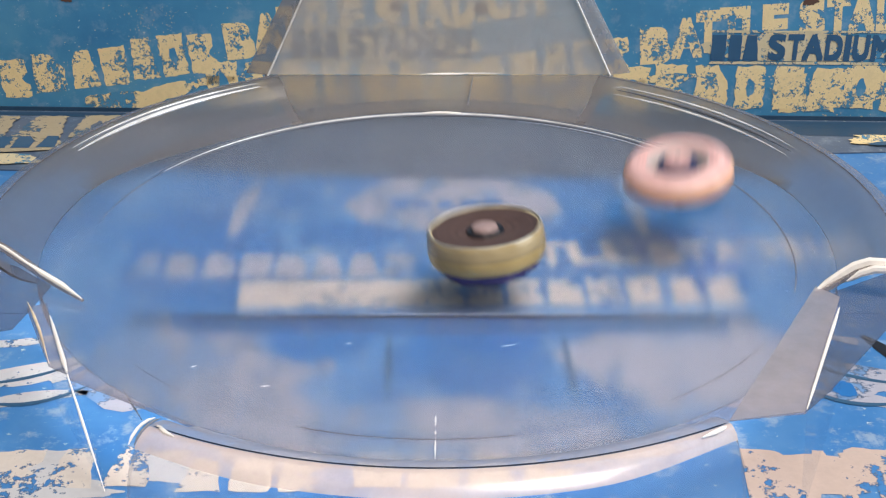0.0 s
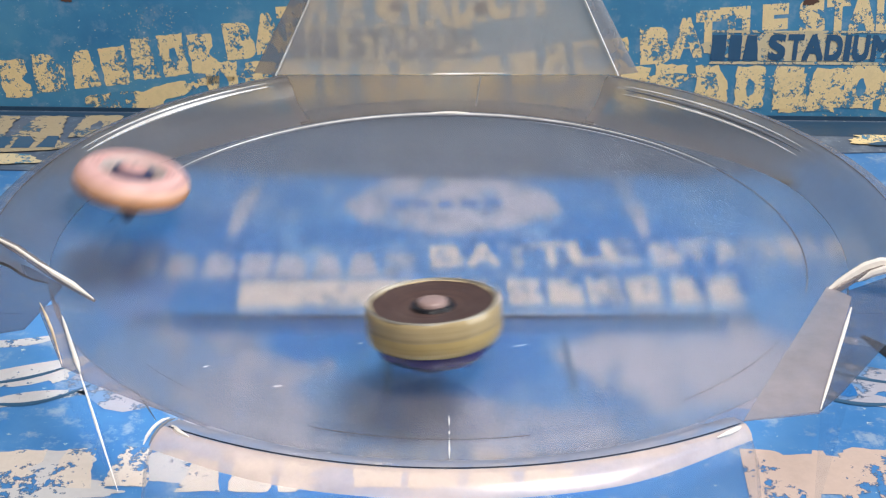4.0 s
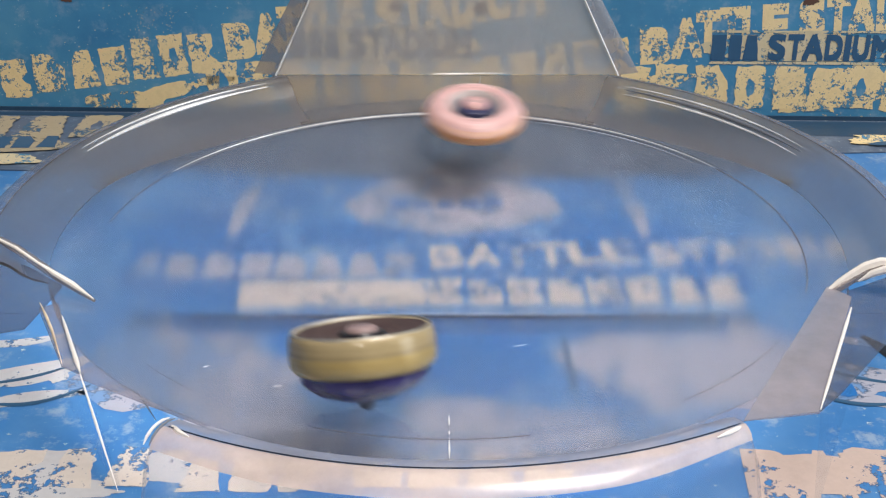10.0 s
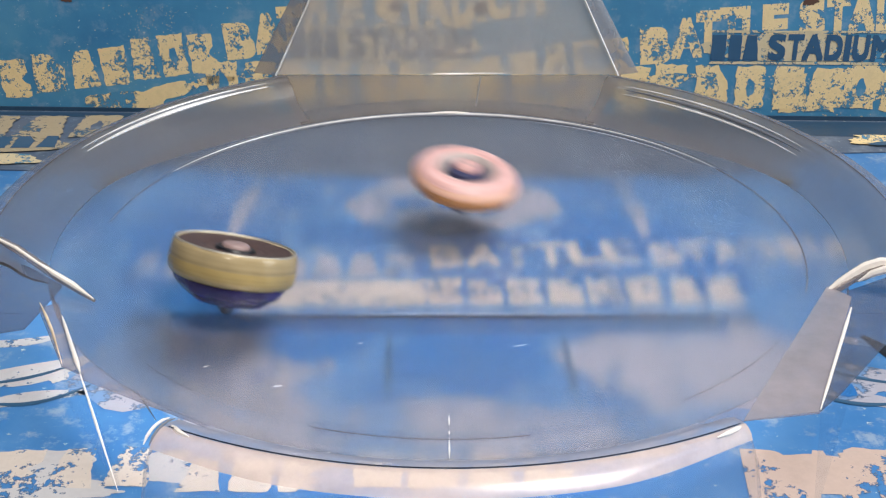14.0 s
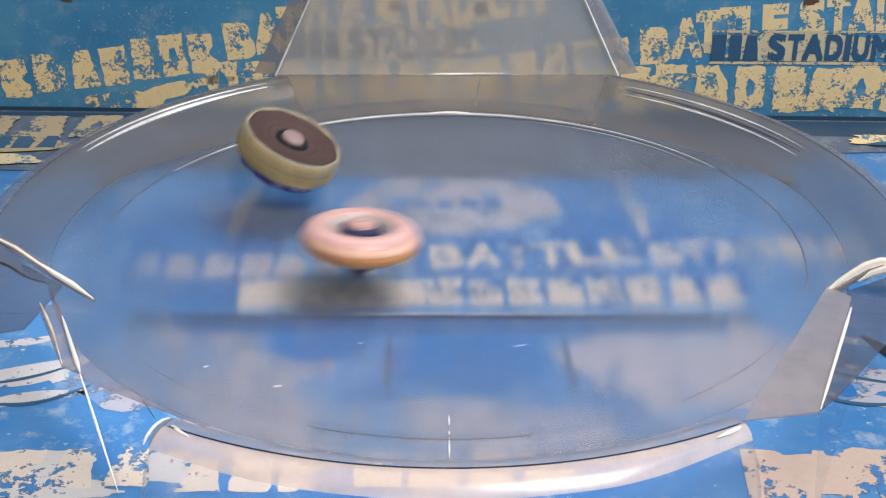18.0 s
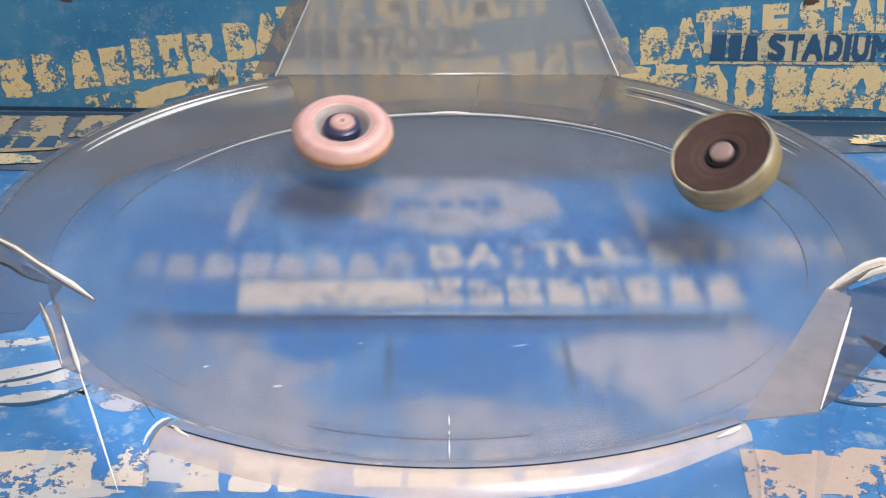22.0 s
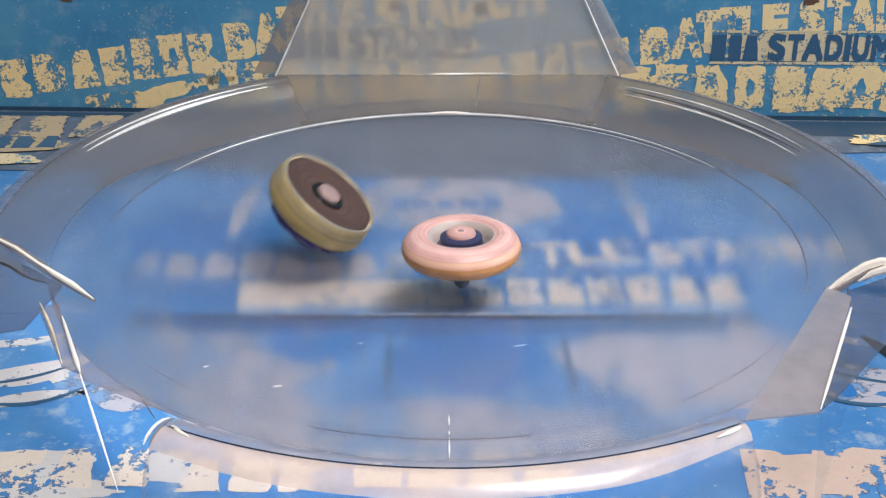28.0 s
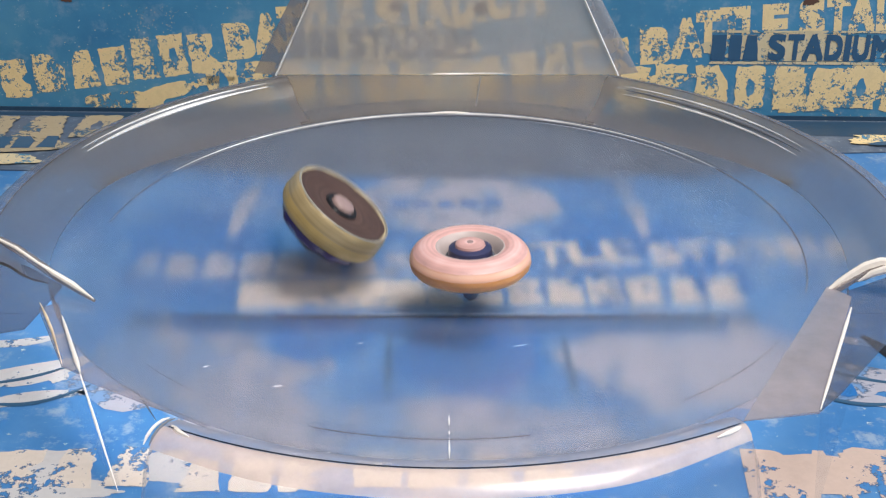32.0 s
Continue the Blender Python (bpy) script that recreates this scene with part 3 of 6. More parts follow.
def back_box():
    """The upright printed carton behind the bowl; its plane is tilted a little round the vertical."""
    rng = random.Random(9)
    carton = tagged(new("printed_carton"), "upright blue cardboard carton with worn cream lettering", "carton")
    carton.matrix_world = pose(0, 0.2190, 0.0, 90, 0, -2.0)
    part("front_panel", box(-0.46, 0.46, 0.0, 0.30, -0.004, 0.0), M["card_back"], carton, smooth=False)
    for x in (-0.458, 0.458):
        part("side_panel", box(x - 0.002, x + 0.002, 0.0, 0.30, -0.09, -0.0045), M["card_back"], carton, smooth=False)
    part("back_panel", box(-0.455, 0.455, 0.0, 0.30, -0.094, -0.0905), M["card_back"], carton, smooth=False)
    part("top_panel", box(-0.455, 0.455, 0.297, 0.30, -0.090, -0.0045), M["card_back"], carton, smooth=False)
    # the same painted shadow, carried up the carton's foot
    part("lower_shade_band", box(-0.46, 0.46, 0.0, 0.0032, 0.0, 0.0008), M["band"], carton, smooth=False)
    cw, blue, navy = M["cream_back"], M["card_back"], M["navy"]
    # the print runs across the panel in equal repeats
    for x0 in (-0.2345, 0.0, 0.2345):
        for u, v, w, h, kind in ((-0.0425, 0.0045, 0.0190, 0.0225, "gap"), (-0.0206, 0.0080, 0.0200, 0.0230, "bite"), (-0.0012, 0.0118, 0.0225, 0.0230, "corner"), (0.0208, 0.0142, 0.0195, 0.0225, "slant"), (0.0395, 0.0165, 0.0180, 0.0225, "slab"), (0.0560, 0.0200, 0.0200, 0.0240, "slant"), (0.0745, 0.0222, 0.0180, 0.0240, "gap"), (0.0912, 0.0240, 0.0178, 0.0235, "bite")):
            mark_block(x0 + u, v, w * 0.82, h, 6 + rng.uniform(-2, 2), kind, cw, carton, rng, 0.0002, blue)
        for ch, u, v, w, h in (("B", 0.1115, 0.0325, 0.0170, 0.0215), ("A", 0.1285, 0.0360, 0.0175, 0.0235), ("T", 0.1420, 0.0395, 0.0135, 0.0245), ("T", 0.1545, 0.0415, 0.0135, 0.0245), ("L", 0.1672, 0.0430, 0.0105, 0.0240), ("E", 0.1782, 0.0445, 0.0145, 0.0235), ("S", 0.1985, 0.0475, 0.0140, 0.0235), ("T", 0.2128, 0.0495, 0.0130, 0.0235), ("A", 0.2250, 0.0515, 0.0145, 0.0235), ("D", 0.2400, 0.0535, 0.0130, 0.0235), ("I", 0.2535, 0.0555, 0.0055, 0.0235), ("U", 0.2600, 0.0570, 0.0135, 0.0235), ("M", 0.2745, 0.0590, 0.0165, 0.0235)):
            glyph(ch, x0 + u, v, w, h, 5 + rng.uniform(-2, 2), cw, carton, 0.0002, 0.065)
        # a dark line of letters with a pale outline
        for u, w, kind in ((0.1505, 0.0080, "slab"), (0.1602, 0.0070, "slab"), (0.1682, 0.0088, "slant")):
            mark_block(x0 + u, 0.0358, w, 0.0148, 0.3, kind, navy, carton, rng, 0.0009, M["halo"], 0.02)
        for ch, u, w in (("S", 0.1822, 0.0095), ("T", 0.1926, 0.0090), ("A", 0.2012, 0.0118), ("D", 0.2136, 0.0096), ("I", 0.2242, 0.0036), ("U", 0.2288, 0.0092), ("M", 0.2392, 0.0112)):
            glyph(ch, x0 + u, 0.0362, w, 0.0152, 0.3, navy, carton, 0.0009, 0.045)
        for y0, y1 in ((0.0336, 0.0351), (0.0519, 0.0532)):
            mark_block(x0 + 0.150, y0, 0.1015, y1 - y0, 0.3, "slab", M["halo"], carton, rng, 0.0006, None, 0.15)
        blot(x0 + 0.2005, 0.0435, 0.112, 0.0165, M["halo"], carton, rng, 0.0004, 0.05)
        # the big lower row
        for u, w, kind in ((0.0985, 0.0190, "gap"), (0.1205, 0.0185, "bite"), (0.1432, 0.0190, "corner"), (0.1665, 0.0165, "gap"), (0.1880, 0.0160, "slab"), (0.2060, 0.0185, "slant"), (0.2278, 0.0180, "gap"), (0.2490, 0.0170, "bite")):
            mark_block(x0 + u, 0.0070 + rng.uniform(-0.001, 0.001), w * 0.98, 0.0255, rng.uniform(-1.5, 1.5), kind, cw, carton, rng, 0.0004, blue)
        # worn smears and sprays between the rows
        blot(x0 + 0.0500, 0.0062, 0.046, 0.0145, M["smear"], carton, rng, 0.0004, 0.14)
        blot(x0 + 0.0720, 0.0128, 0.044, 0.0085, M["smear"], carton, rng, 0.00055, 0.2, turn=14)
        blot(x0 + 0.1020, 0.0205, 0.026, 0.0050, M["smear"], carton, rng, 0.0004, 0.2, turn=8)
        blot(x0 + 0.1280, 0.0250, 0.030, 0.0055, M["smear"], carton, rng, 0.00055, 0.25, turn=4)
        spray(x0 + 0.0680, 0.0560, 0.050, 0.026, 150, 0.0004, M["halo"], carton, rng, 0.0002)
        spray(x0 + 0.2150, 0.0030, 0.060, 0.006, 60, 0.0006, M["halo"], carton, rng, 0.0002)
        spray(x0 + 0.1950, 0.0230, 0.040, 0.020, 60, 0.0006, M["halo"], carton, rng, 0.0008)
        spray(x0 + 0.0600, 0.0300, 0.120, 0.030, 180, 0.0004, M["halo"], carton, rng, 0.0002)
    for x, y in ((-0.212, 0.0685), (-0.026, 0.064), (0.021, 0.064), (0.202, 0.0705)):
        blot(x, y, 0.008, 0.006, M["brown_ink"], carton, rng, 0.0004, 0.25)


# ---- the clear plastic bowl ----
BOWL = [(0.0, 0.0120), (0.03, 0.0128), (0.06, 0.0152), (0.09, 0.0192), (0.12, 0.0247), (0.135, 0.0281), (0.1405, 0.0292), (0.143, 0.0296), (0.146, 0.0298), (0.152, 0.0308), (0.158, 0.0325)]
SLOPE = [(0.158, 0.0325), (0.1635, 0.0355), (0.1670, 0.0385), (0.1700, 0.0418), (0.1727, 0.0438), (0.1758, 0.0449), (0.1786, 0.0452)]
FLANGE = [(0.1786, 0.0452), (0.1803, 0.0451), (0.1825, 0.0447), (0.1855, 0.0434), (0.1875, 0.0416)]
SKIRT = [(0.1875, 0.0414), (0.1910, 0.036), (0.196, 0.018), (0.198, 0.004), (0.203, 0.002)]


def bowl_z(r):
    """The height of the bowl's upper face at r from its axis."""
    return float(np.interp(r, [q[0] for q in BOWL], [q[1] for q in BOWL]))


def wall_z(r):
    """The height of the wall's upper face at r from the bowl's axis."""
    return float(np.interp(r, [q[0] for q in SLOPE], [q[1] for q in SLOPE]))


def long_wall(a0, a1, segs=64):
    """A long wall; at the back its foot laps over the bowl's edge, and towards its ends it draws back to the edge."""
    def outline(a):
        k = min(1.0, max(0.0, (78 - abs(math.degrees(a) - 90)) / 40))
        k = k * k * (3 - 2 * k)
        lap = [(0.158 - (0.0112 - 0.0037 * i) * k, bowl_z(0.158 - (0.0112 - 0.0037 * i) * k) + 0.00004 + 0.00018 * i) for i in range(3)]
        line = lap + [(r, z + 0.0002) for r, z in SLOPE[1:]]
        return line + [(r + 0.0001, z - 0.0013 * min(1.0, 0.012 + 0.08 * i * i)) for i, (r, z) in enumerate(line)][::-1]
    bm, prev = bmesh.new(), None
    for i in range(segs + 1):
        a = radians(a0 + (a1 - a0) * i / segs)
        ring = [bm.verts.new((r * math.cos(a), r * math.sin(a), z)) for r, z in outline(a)]
        if prev:
            for j in range(len(ring) - 1):
                bm.faces.new((prev[j], prev[j + 1], ring[j + 1], ring[j]))
        else:
            bm.faces.new(ring)
        prev = ring
    bm.faces.new(prev[::-1])
    bmesh.ops.recalc_face_normals(bm, faces=bm.faces)
    return bm


def bead(points, radius, sides=8, taper=0.0, grow=0.0):
    """A round rod along points."""
    bm = bmesh.new()
    prev = None
    n = len(points)
    for i, p in enumerate(points):
        d = (Vector(points[min(n - 1, i + 1)]) - Vector(points[max(0, i - 1)])).normalized()
        u = d.cross(Vector((0, 0, 1))).normalized()
        w = u.cross(d)
        f = i / (n - 1)
        k = radius * (0.35 if i in (0, n - 1) else 1.0) * (1 - taper + taper * math.sin(math.pi * f)) * (1 - grow * f)
        ring = [bm.verts.new(Vector(p) + u * k * math.cos(2 * math.pi * q / sides) + w * k * math.sin(2 * math.pi * q / sides)) for q in range(sides)]
        if prev:
            for q in range(sides):
                bm.faces.new((prev[q], prev[(q + 1) % sides], ring[(q + 1) % sides], ring[q]))
        else:
            bm.faces.new(ring[::-1])
        prev = ring
    bm.faces.new(prev)
    return bm


def arc(r, z, a0, a1, n=60):
    return [(r * math.cos(radians(a0 + (a1 - a0) * i / n)), r * math.sin(radians(a0 + (a1 - a0) * i / n)), z) for i in range(n + 1)]


def draw_in(piece, end, side, span=16.0, least=0.45):
    """Narrow the front rim towards one end, down to a share of its width."""
    for v in piece.data.vertices:
        a, rad = math.degrees(math.atan2(v.co.y, v.co.x)), math.hypot(v.co.x, v.co.y)
        k = min(1.0, max(0.0, side * (end - a) / span))
        k = least + (1 - least) * k * k * (3 - 2 * k)
        over = max(0.0, min(rad, 0.1875) - 0.1786)
        f = (rad - over * (1 - k)) / rad
        v.co.x, v.co.y = v.co.x * f, v.co.y * f


def stadium():
    st = tagged(new("battle_bowl"), "clear plastic spinning top arena with raised walls and pockets", "toy arena")
    bowl = two_skins(part("bowl", revolve(thick(BOWL, 0.0013, "out"), segs=160), M["bowl"], st, shadow=False, recalc=False), M["bowl_under"], M["edge"])
    # the ridge's highlight is put in as a pale tapering rod
    ridge = part("ridge", bead(arc(0.1432, 0.0300, 30, 152), 0.0006, taper=0.75), M["bead"], st, "moulded ridge with its highlight in pale colour")
    # dark rods on both sides of the ridge paint the shade along it
    part("ridge_shade_line", bead(arc(0.1418, 0.0297, 32, 150), 0.0005, taper=0.7), M["groove"], ridge, "shade under the ridge drawn as a dark rod")
    part("ridge_shade_line", bead(arc(0.1450, 0.0301, 26, 156), 0.0004, taper=0.7), M["groove"], ridge, "shade over the ridge drawn as a dark rod")
    part("ridge_edge", bead(arc(0.1398, 0.0294, 34, 74), 0.0004, taper=0.8), M["edge"], ridge, "faint lower edge of the ridge")
    part("ridge", bead(arc(0.143, 0.0300, -20, 30), 0.0003), M["ledge"], st)
    part("ridge", bead(arc(0.143, 0.0300, 152, 175), 0.0002), M["ledge"], st)
    part("ridge", bead(arc(0.143, 0.0300, -108, -80), 0.00016), M["ledge"], st)
    part("ridge", bead(arc(0.143, 0.0300, -58, -36), 0.00013), M["ledge"], st)
    part("ridge", bead(arc(0.143, 0.0300, -136, -126), 0.00013), M["ledge"], st)
    walls = []
    for a0, a1 in ((118, 197), (-17, 62), (-118, -61)):
        slope = thick(SLOPE, 0.0013, "in")
        wall = two_skins(part("wall_section", revolve(slope, a0, a1, 64) if a0 == -118 else long_wall(a0, a1), M["front"] if a0 == -118 else M["wall"], st, "clear plastic curved wall", shadow=False, recalc=False), M["under"] if a0 == -118 else M["bowl_under"])
        # only the front rim carries the painted lamp sheen
        rim = two_skins(part("rim", revolve(thick(FLANGE, 0.0018), a0, a1, 64, gaps=(len(FLANGE) - 1, 2 * len(FLANGE) - 1)), M["rim"] if a0 == -118 else M["ledge"], st, "hazy plastic rounded rim", shadow=False, recalc=False), M["under"])
        skirt = two_skins(part("skirt", revolve(thick(SKIRT, 0.0016), a0, a1, 64, gaps=(len(SKIRT) - 1, 2 * len(SKIRT) - 1)), M["skirt"], st, "clear plastic skirt", shadow=False, recalc=False), M["under"])
        if a0 == -118:
            for piece in (rim, skirt):
                draw_in(piece, a1, 1)
                draw_in(piece, a0, -1, 14.0, 0.80)
        part("edge_bead", bead(arc(0.1784, 0.0455, a0 + 0.5, a1 - 0.5), 0.0002), M["seam"] if a0 == -118 else M["ledge"], rim)
        walls.append(wall)
    # pale rods draw the walls' highlights, dark rods the shade between them
    for wall, a0, a1, lines in ((walls[0], 122, 160, ((0.1722, "bead", 0.0011), (0.1735, "groove", 0.0007), (0.1748, "bead", 0.0006))), (walls[1], 21, 58, ((0.1688, "bead", 0.0007), (0.1706, "groove", 0.0010), (0.1724, "bead", 0.0006)))):
        for r, mat, thick_r in lines:
            part("wall_" + mat, bead(arc(r, wall_z(r) + 0.0002, a0, a1), thick_r, taper=0.8), M[mat], wall, "wall highlight drawn as a pale rod" if mat == "bead" else "groove with shade in its colour")
    # the rounded end rib of each long wall; white rods draw the glints where it turns over
    for line, glints in (
        ([(-0.1311, -0.0570, 0.0312), (-0.1400, -0.0510, 0.0340), (-0.1480, -0.0470, 0.0368), (-0.1560, -0.0430, 0.0405), (-0.1635, -0.0385, 0.0432), (-0.1711, -0.0341, 0.0446), (-0.1800, -0.0300, 0.0440)],
         (((0, 4), 0.0014, 0.3, (0.0, -0.0008, 0.0012)), ((2, 7), 0.0007, 0.0, (0.0, -0.0014, 0.0014)))),
        ([(0.1400, -0.0545, 0.0316), (0.1450, -0.0530, 0.0345), (0.1500, -0.0525, 0.0380), (0.1545, -0.0530, 0.0415), (0.1590, -0.0545, 0.0440), (0.1660, -0.0570, 0.0450), (0.1760, -0.0600, 0.0440)],
         (((0, 7), 0.0019, -0.3, (0.0, 0.0008, 0.0014)), ((2, 7), 0.0017, 0.0, (0.001, -0.0030, 0.0006)))),
    ):
        rib = part("end_rib", bead(line, 0.0017, 10), M["rib"], st, "frosted end of the wall", shadow=False)
        for (i, j), r, grow, (dx, dy, dz) in glints:
            part("rib_glint", bead([(x + dx, y + dy, z + dz) for x, y, z in line[i:j]], r, 8, taper=0.5, grow=grow), M["glint"], rib, "glint on the rib drawn as a white rod")
    # plate tinted dark, so that its colour gives the shade at the wall's end
    part("wall_end_plate", slab([(-0.1440, -0.0520, 0.0350), (-0.1580, -0.0440, 0.0385), (-0.1790, -0.0340, 0.0400), (-0.1790, -0.0900, 0.0330), (-0.1500, -0.0800, 0.0330), (-0.1478, -0.0668, 0.0330)], 0.0008, 0.0, down=(0, 0, -1)), M["dim"], st, "clear plastic end of the wall, shade in its tint", shadow=False)
    # short pale marks on the centre line
    for y0, y1 in ((-0.1240, -0.1325), (-0.1362, -0.1392), (-0.1415, -0.1560)):
        ys = (y0, (y0 + y1) / 2, y1)
        part("centre_mark", bead([(-0.0002, y, bowl_z(-y) + 0.0002) for y in ys], 0.0004, taper=0.4), M["bead"], bowl)
    # corner pockets: the bowl runs out into a ledge, with a skirt down to the card
    for s, c, d, e in ((-1, (-0.1215, -0.1125), (-0.1376, -0.0752), (-0.1085, -0.1315)), (1, (0.1162, -0.1342), (0.1448, -0.0694), (0.1170, -0.1400))):
        inner = [(s * 0.1578 * math.cos(radians(a)), 0.1578 * math.sin(radians(a)), 0.0324) for a in (-17, -25, -32, -39, -46, -53, -62)]
        ring = inner + [(*c, 0.0338), (*d, 0.0338)]
        ledge = part("pocket_ledge", slab(ring, 0.0016 if s < 0 else 0.0004, 0.0, down=(0, 0, -1)), M["haze"], st, "hazy clear plastic pocket ledge", shadow=False)
        out = [(*c, 0.034), (*d, 0.034), (d[0] + 0.004 * s, d[1], 0.001), (*e, 0.001)]
        part("pocket_wall", slab(out, 0.0014, 0.0003), M["under"], st, shadow=False)
        if s < 0:
            # pocket corners: their glints are white rods
            part("pocket_edge", bead([(*c, 0.0345), (c[0] + (e[0] - c[0]) * 0.4, c[1] + (e[1] - c[1]) * 0.4, 0.021), (*e, 0.0012)], 0.0007, grow=0.5), M["glint"], ledge, "moulded corner down to the card, glint in its colour")
        part("pocket_edge", bead([(d[0] + (c[0] - d[0]) * k / 6, d[1] + (c[1] - d[1]) * k / 6, 0.0352) for k in range(7)][::1 if s < 0 else -1], 0.0005, grow=-1.0 if s < 0 else -0.4), M["glint"], ledge, "moulded corner with its glint in the colour")
    end = [(r * math.cos(radians(-118.7)), r * math.sin(radians(-118.7)), float(np.interp(r, (0.1727, 0.1758, 0.1786, 0.1817, 0.1841, 0.1857), (0.0438, 0.0449, 0.0452, 0.0447, 0.0434, 0.0416))) + 0.0003) for r in (0.1735, 0.1765, 0.1790, 0.1814, 0.1836, 0.1855)]
    # glints at the front wall's ends, put in as white rods
    part("wall_end", bead(end, 0.0005), M["glint"], st, "painted glint on the end of the front wall")
    # a dark rod paints the shade next to the end's glint
    part("wall_end", bead([(x + 0.0019, y - 0.0010, z + 0.0004) for x, y, z in end], 0.0004), M["groove"], st, "shade beside the glint drawn as a dark rod")
    part("wall_end", bead([(-0.0827, -0.1554, 0.0442), (-0.0805, -0.1585, 0.0450), (-0.0785, -0.1610, 0.0452), (-0.0755, -0.1632, 0.0453)], 0.0008, taper=0.3), M["glint"], st, "painted glint on the end of the front wall")
    part("wall_end", bead([(0.0856, -0.1572, 0.0447), (0.0835, -0.1592, 0.0452), (0.0809, -0.1612, 0.0453), (0.0770, -0.1636, 0.0453)], 0.0008, taper=0.3), M["glint"], st, "painted glint on the end of the front wall")
    # amber rod for the warm glint on the left pocket corner
    part("pocket_edge", bead([(-0.1479, -0.0667, 0.036), (-0.1428, -0.0765, 0.036), (-0.1378, -0.0868, 0.036), (-0.1283, -0.1086, 0.036)], 0.0006, taper=0.5), M["warm_glint"], st, "moulded corner with its glint in the colour")
    part("pocket_flap", slab([(0.0911, -0.1392, 0.0345), (0.1412, -0.0515, 0.0345), (0.1478, -0.0600, 0.0345), (0.1158, -0.1342, 0.0345)], 0.0004, 0.0, down=(0, 0, -1)), M["flap"], st, "grey clear plastic pocket flap", shadow=False)
    part("pocket_side", slab([(0.1451, -0.0697, 0.0342), (0.1478, -0.0549, 0.0342), (0.174, -0.0391, 0.0342), (0.1612, -0.0779, 0.0342), (0.127, -0.1215, 0.0342), (0.1169, -0.1325, 0.0342)], 0.0012, 0.0, down=(0, 0, -1)), M["dim"], st, "hazy clear plastic pocket side", shadow=False)
    part("pocket_side", slab([(-0.1483, -0.0677, 0.0342), (-0.1297, -0.1057, 0.0342), (-0.1224, -0.1107, 0.0342), (-0.1378, -0.0746, 0.0342), (-0.1420, -0.0640, 0.0342)], 0.0012, 0.0, down=(0, 0, -1)), M["haze"], st, "hazy clear plastic pocket side", shadow=False)
    part("chord_line", bead([(-0.0911 + 0.010 * k / 3 * -1, -0.1392 + 0.0175 * k / 3, 0.0346) for k in range(4)], 0.0003), M["ledge"], st)
    # fine scratches in the bowl
    for x, y, a, n in ((0.0263, -0.0648, 14, 0.0055), (-0.0327, -0.0635, 8, 0.0026), (-0.0583, -0.1049, 6, 0.004), (-0.0365, -0.1535, 50, 0.0016), (-0.0840, -0.0950, 30, 0.003), (0.0100, -0.0760, 60, 0.0014)):
        ca, sa = math.cos(radians(a)) * n / 2, math.sin(radians(a)) * n / 2
        z = bowl_z(math.hypot(x, y)) + 0.0001
        part("scratch", bead([(x - ca, y - sa, z), (x, y, z), (x + ca, y + sa, z)], 0.00018), M["bead"], bowl)
    # the back pocket: a ledge up to a tall leaning guard
    part("back_ledge", slab([(0.1464 * math.cos(radians(a)), 0.1464 * math.sin(radians(a)), 0.0304) for a in (120, 112, 104, 97, 90, 83, 76, 68, 60)] + [(0.096, 0.1945, 0.0335), (-0.096, 0.1945, 0.0335)], 0.0016, 0.0, down=(0, 0, -1)), M["back_ledge"], st, shadow=False)
    guard = part("guard_panel", slab([(-0.094, 0.195, 0.0335), (0.094, 0.195, 0.0335), (0.0625, 0.205, 0.098), (-0.0625, 0.205, 0.098)], 0.0018, 0.0005), M["guard"], st, "cloudy clear plastic guard", shadow=False)
    for s in (-1, 1):
        # small white rods stand for the glints at the ledge corners
        part("corner_dot", bead([(s * 0.0935, 0.1700 + 0.0012 * k, 0.0352 - 0.0002 * k) for k in range(4)], 0.0007), M["glint"], st, "moulded corner with its glint in the colour")
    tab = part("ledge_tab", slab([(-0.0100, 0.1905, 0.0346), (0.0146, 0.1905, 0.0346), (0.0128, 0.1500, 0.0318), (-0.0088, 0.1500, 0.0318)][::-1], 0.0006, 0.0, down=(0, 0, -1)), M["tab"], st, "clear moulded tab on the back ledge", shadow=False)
    # white rods paint the glints on the tab's far and near edge
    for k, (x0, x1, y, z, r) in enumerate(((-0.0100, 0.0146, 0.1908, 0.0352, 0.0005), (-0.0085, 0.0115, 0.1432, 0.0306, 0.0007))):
        part("tab_glint", bead([(x0 + (x1 - x0) * q / 6, y, z) for q in range(7)], r, taper=0.7), M["glint"], tab, "painted glint on the tab's edge")
    part("tab_groove", bead([(0.0185 - 0.0006 * q, 0.1900 - 0.0067 * q, 0.0345 - 0.0005 * q) for q in range(7)], 0.0003), M["groove"], tab, "dark groove line beside the tab")
    part("guard_seam", bead([(-0.006 + 0.01 * k, 0.1942, 0.0345) for k in range(5)], 0.0004), M["bead"], guard)
    for s in (-1, 1):
        part("guard_side", slab([(s * 0.0945, 0.1945, 0.0335), (s * 0.106, 0.1985, 0.0335), (s * 0.0705, 0.208, 0.098), (s * 0.0630, 0.2045, 0.098)], 0.0018, 0.0002), M["ledge"], st, shadow=False)
        rib = bmesh.new()
        p0, p1 = Vector((s * 0.094, 0.1935, 0.0335)), Vector((s * 0.0627, 0.2035, 0.098))
        q = (p1 - p0).to_track_quat("Z", "Y").to_matrix().to_4x4()
        bmesh.ops.create_cone(rib, cap_ends=True, segments=10, radius1=0.0006, radius2=0.0005, depth=(p1 - p0).length, matrix=Matrix.Translation((p0 + p1) / 2) @ q)
        part("guard_rib", rib, M["bead"], guard, "bright moulded edge")
    return st


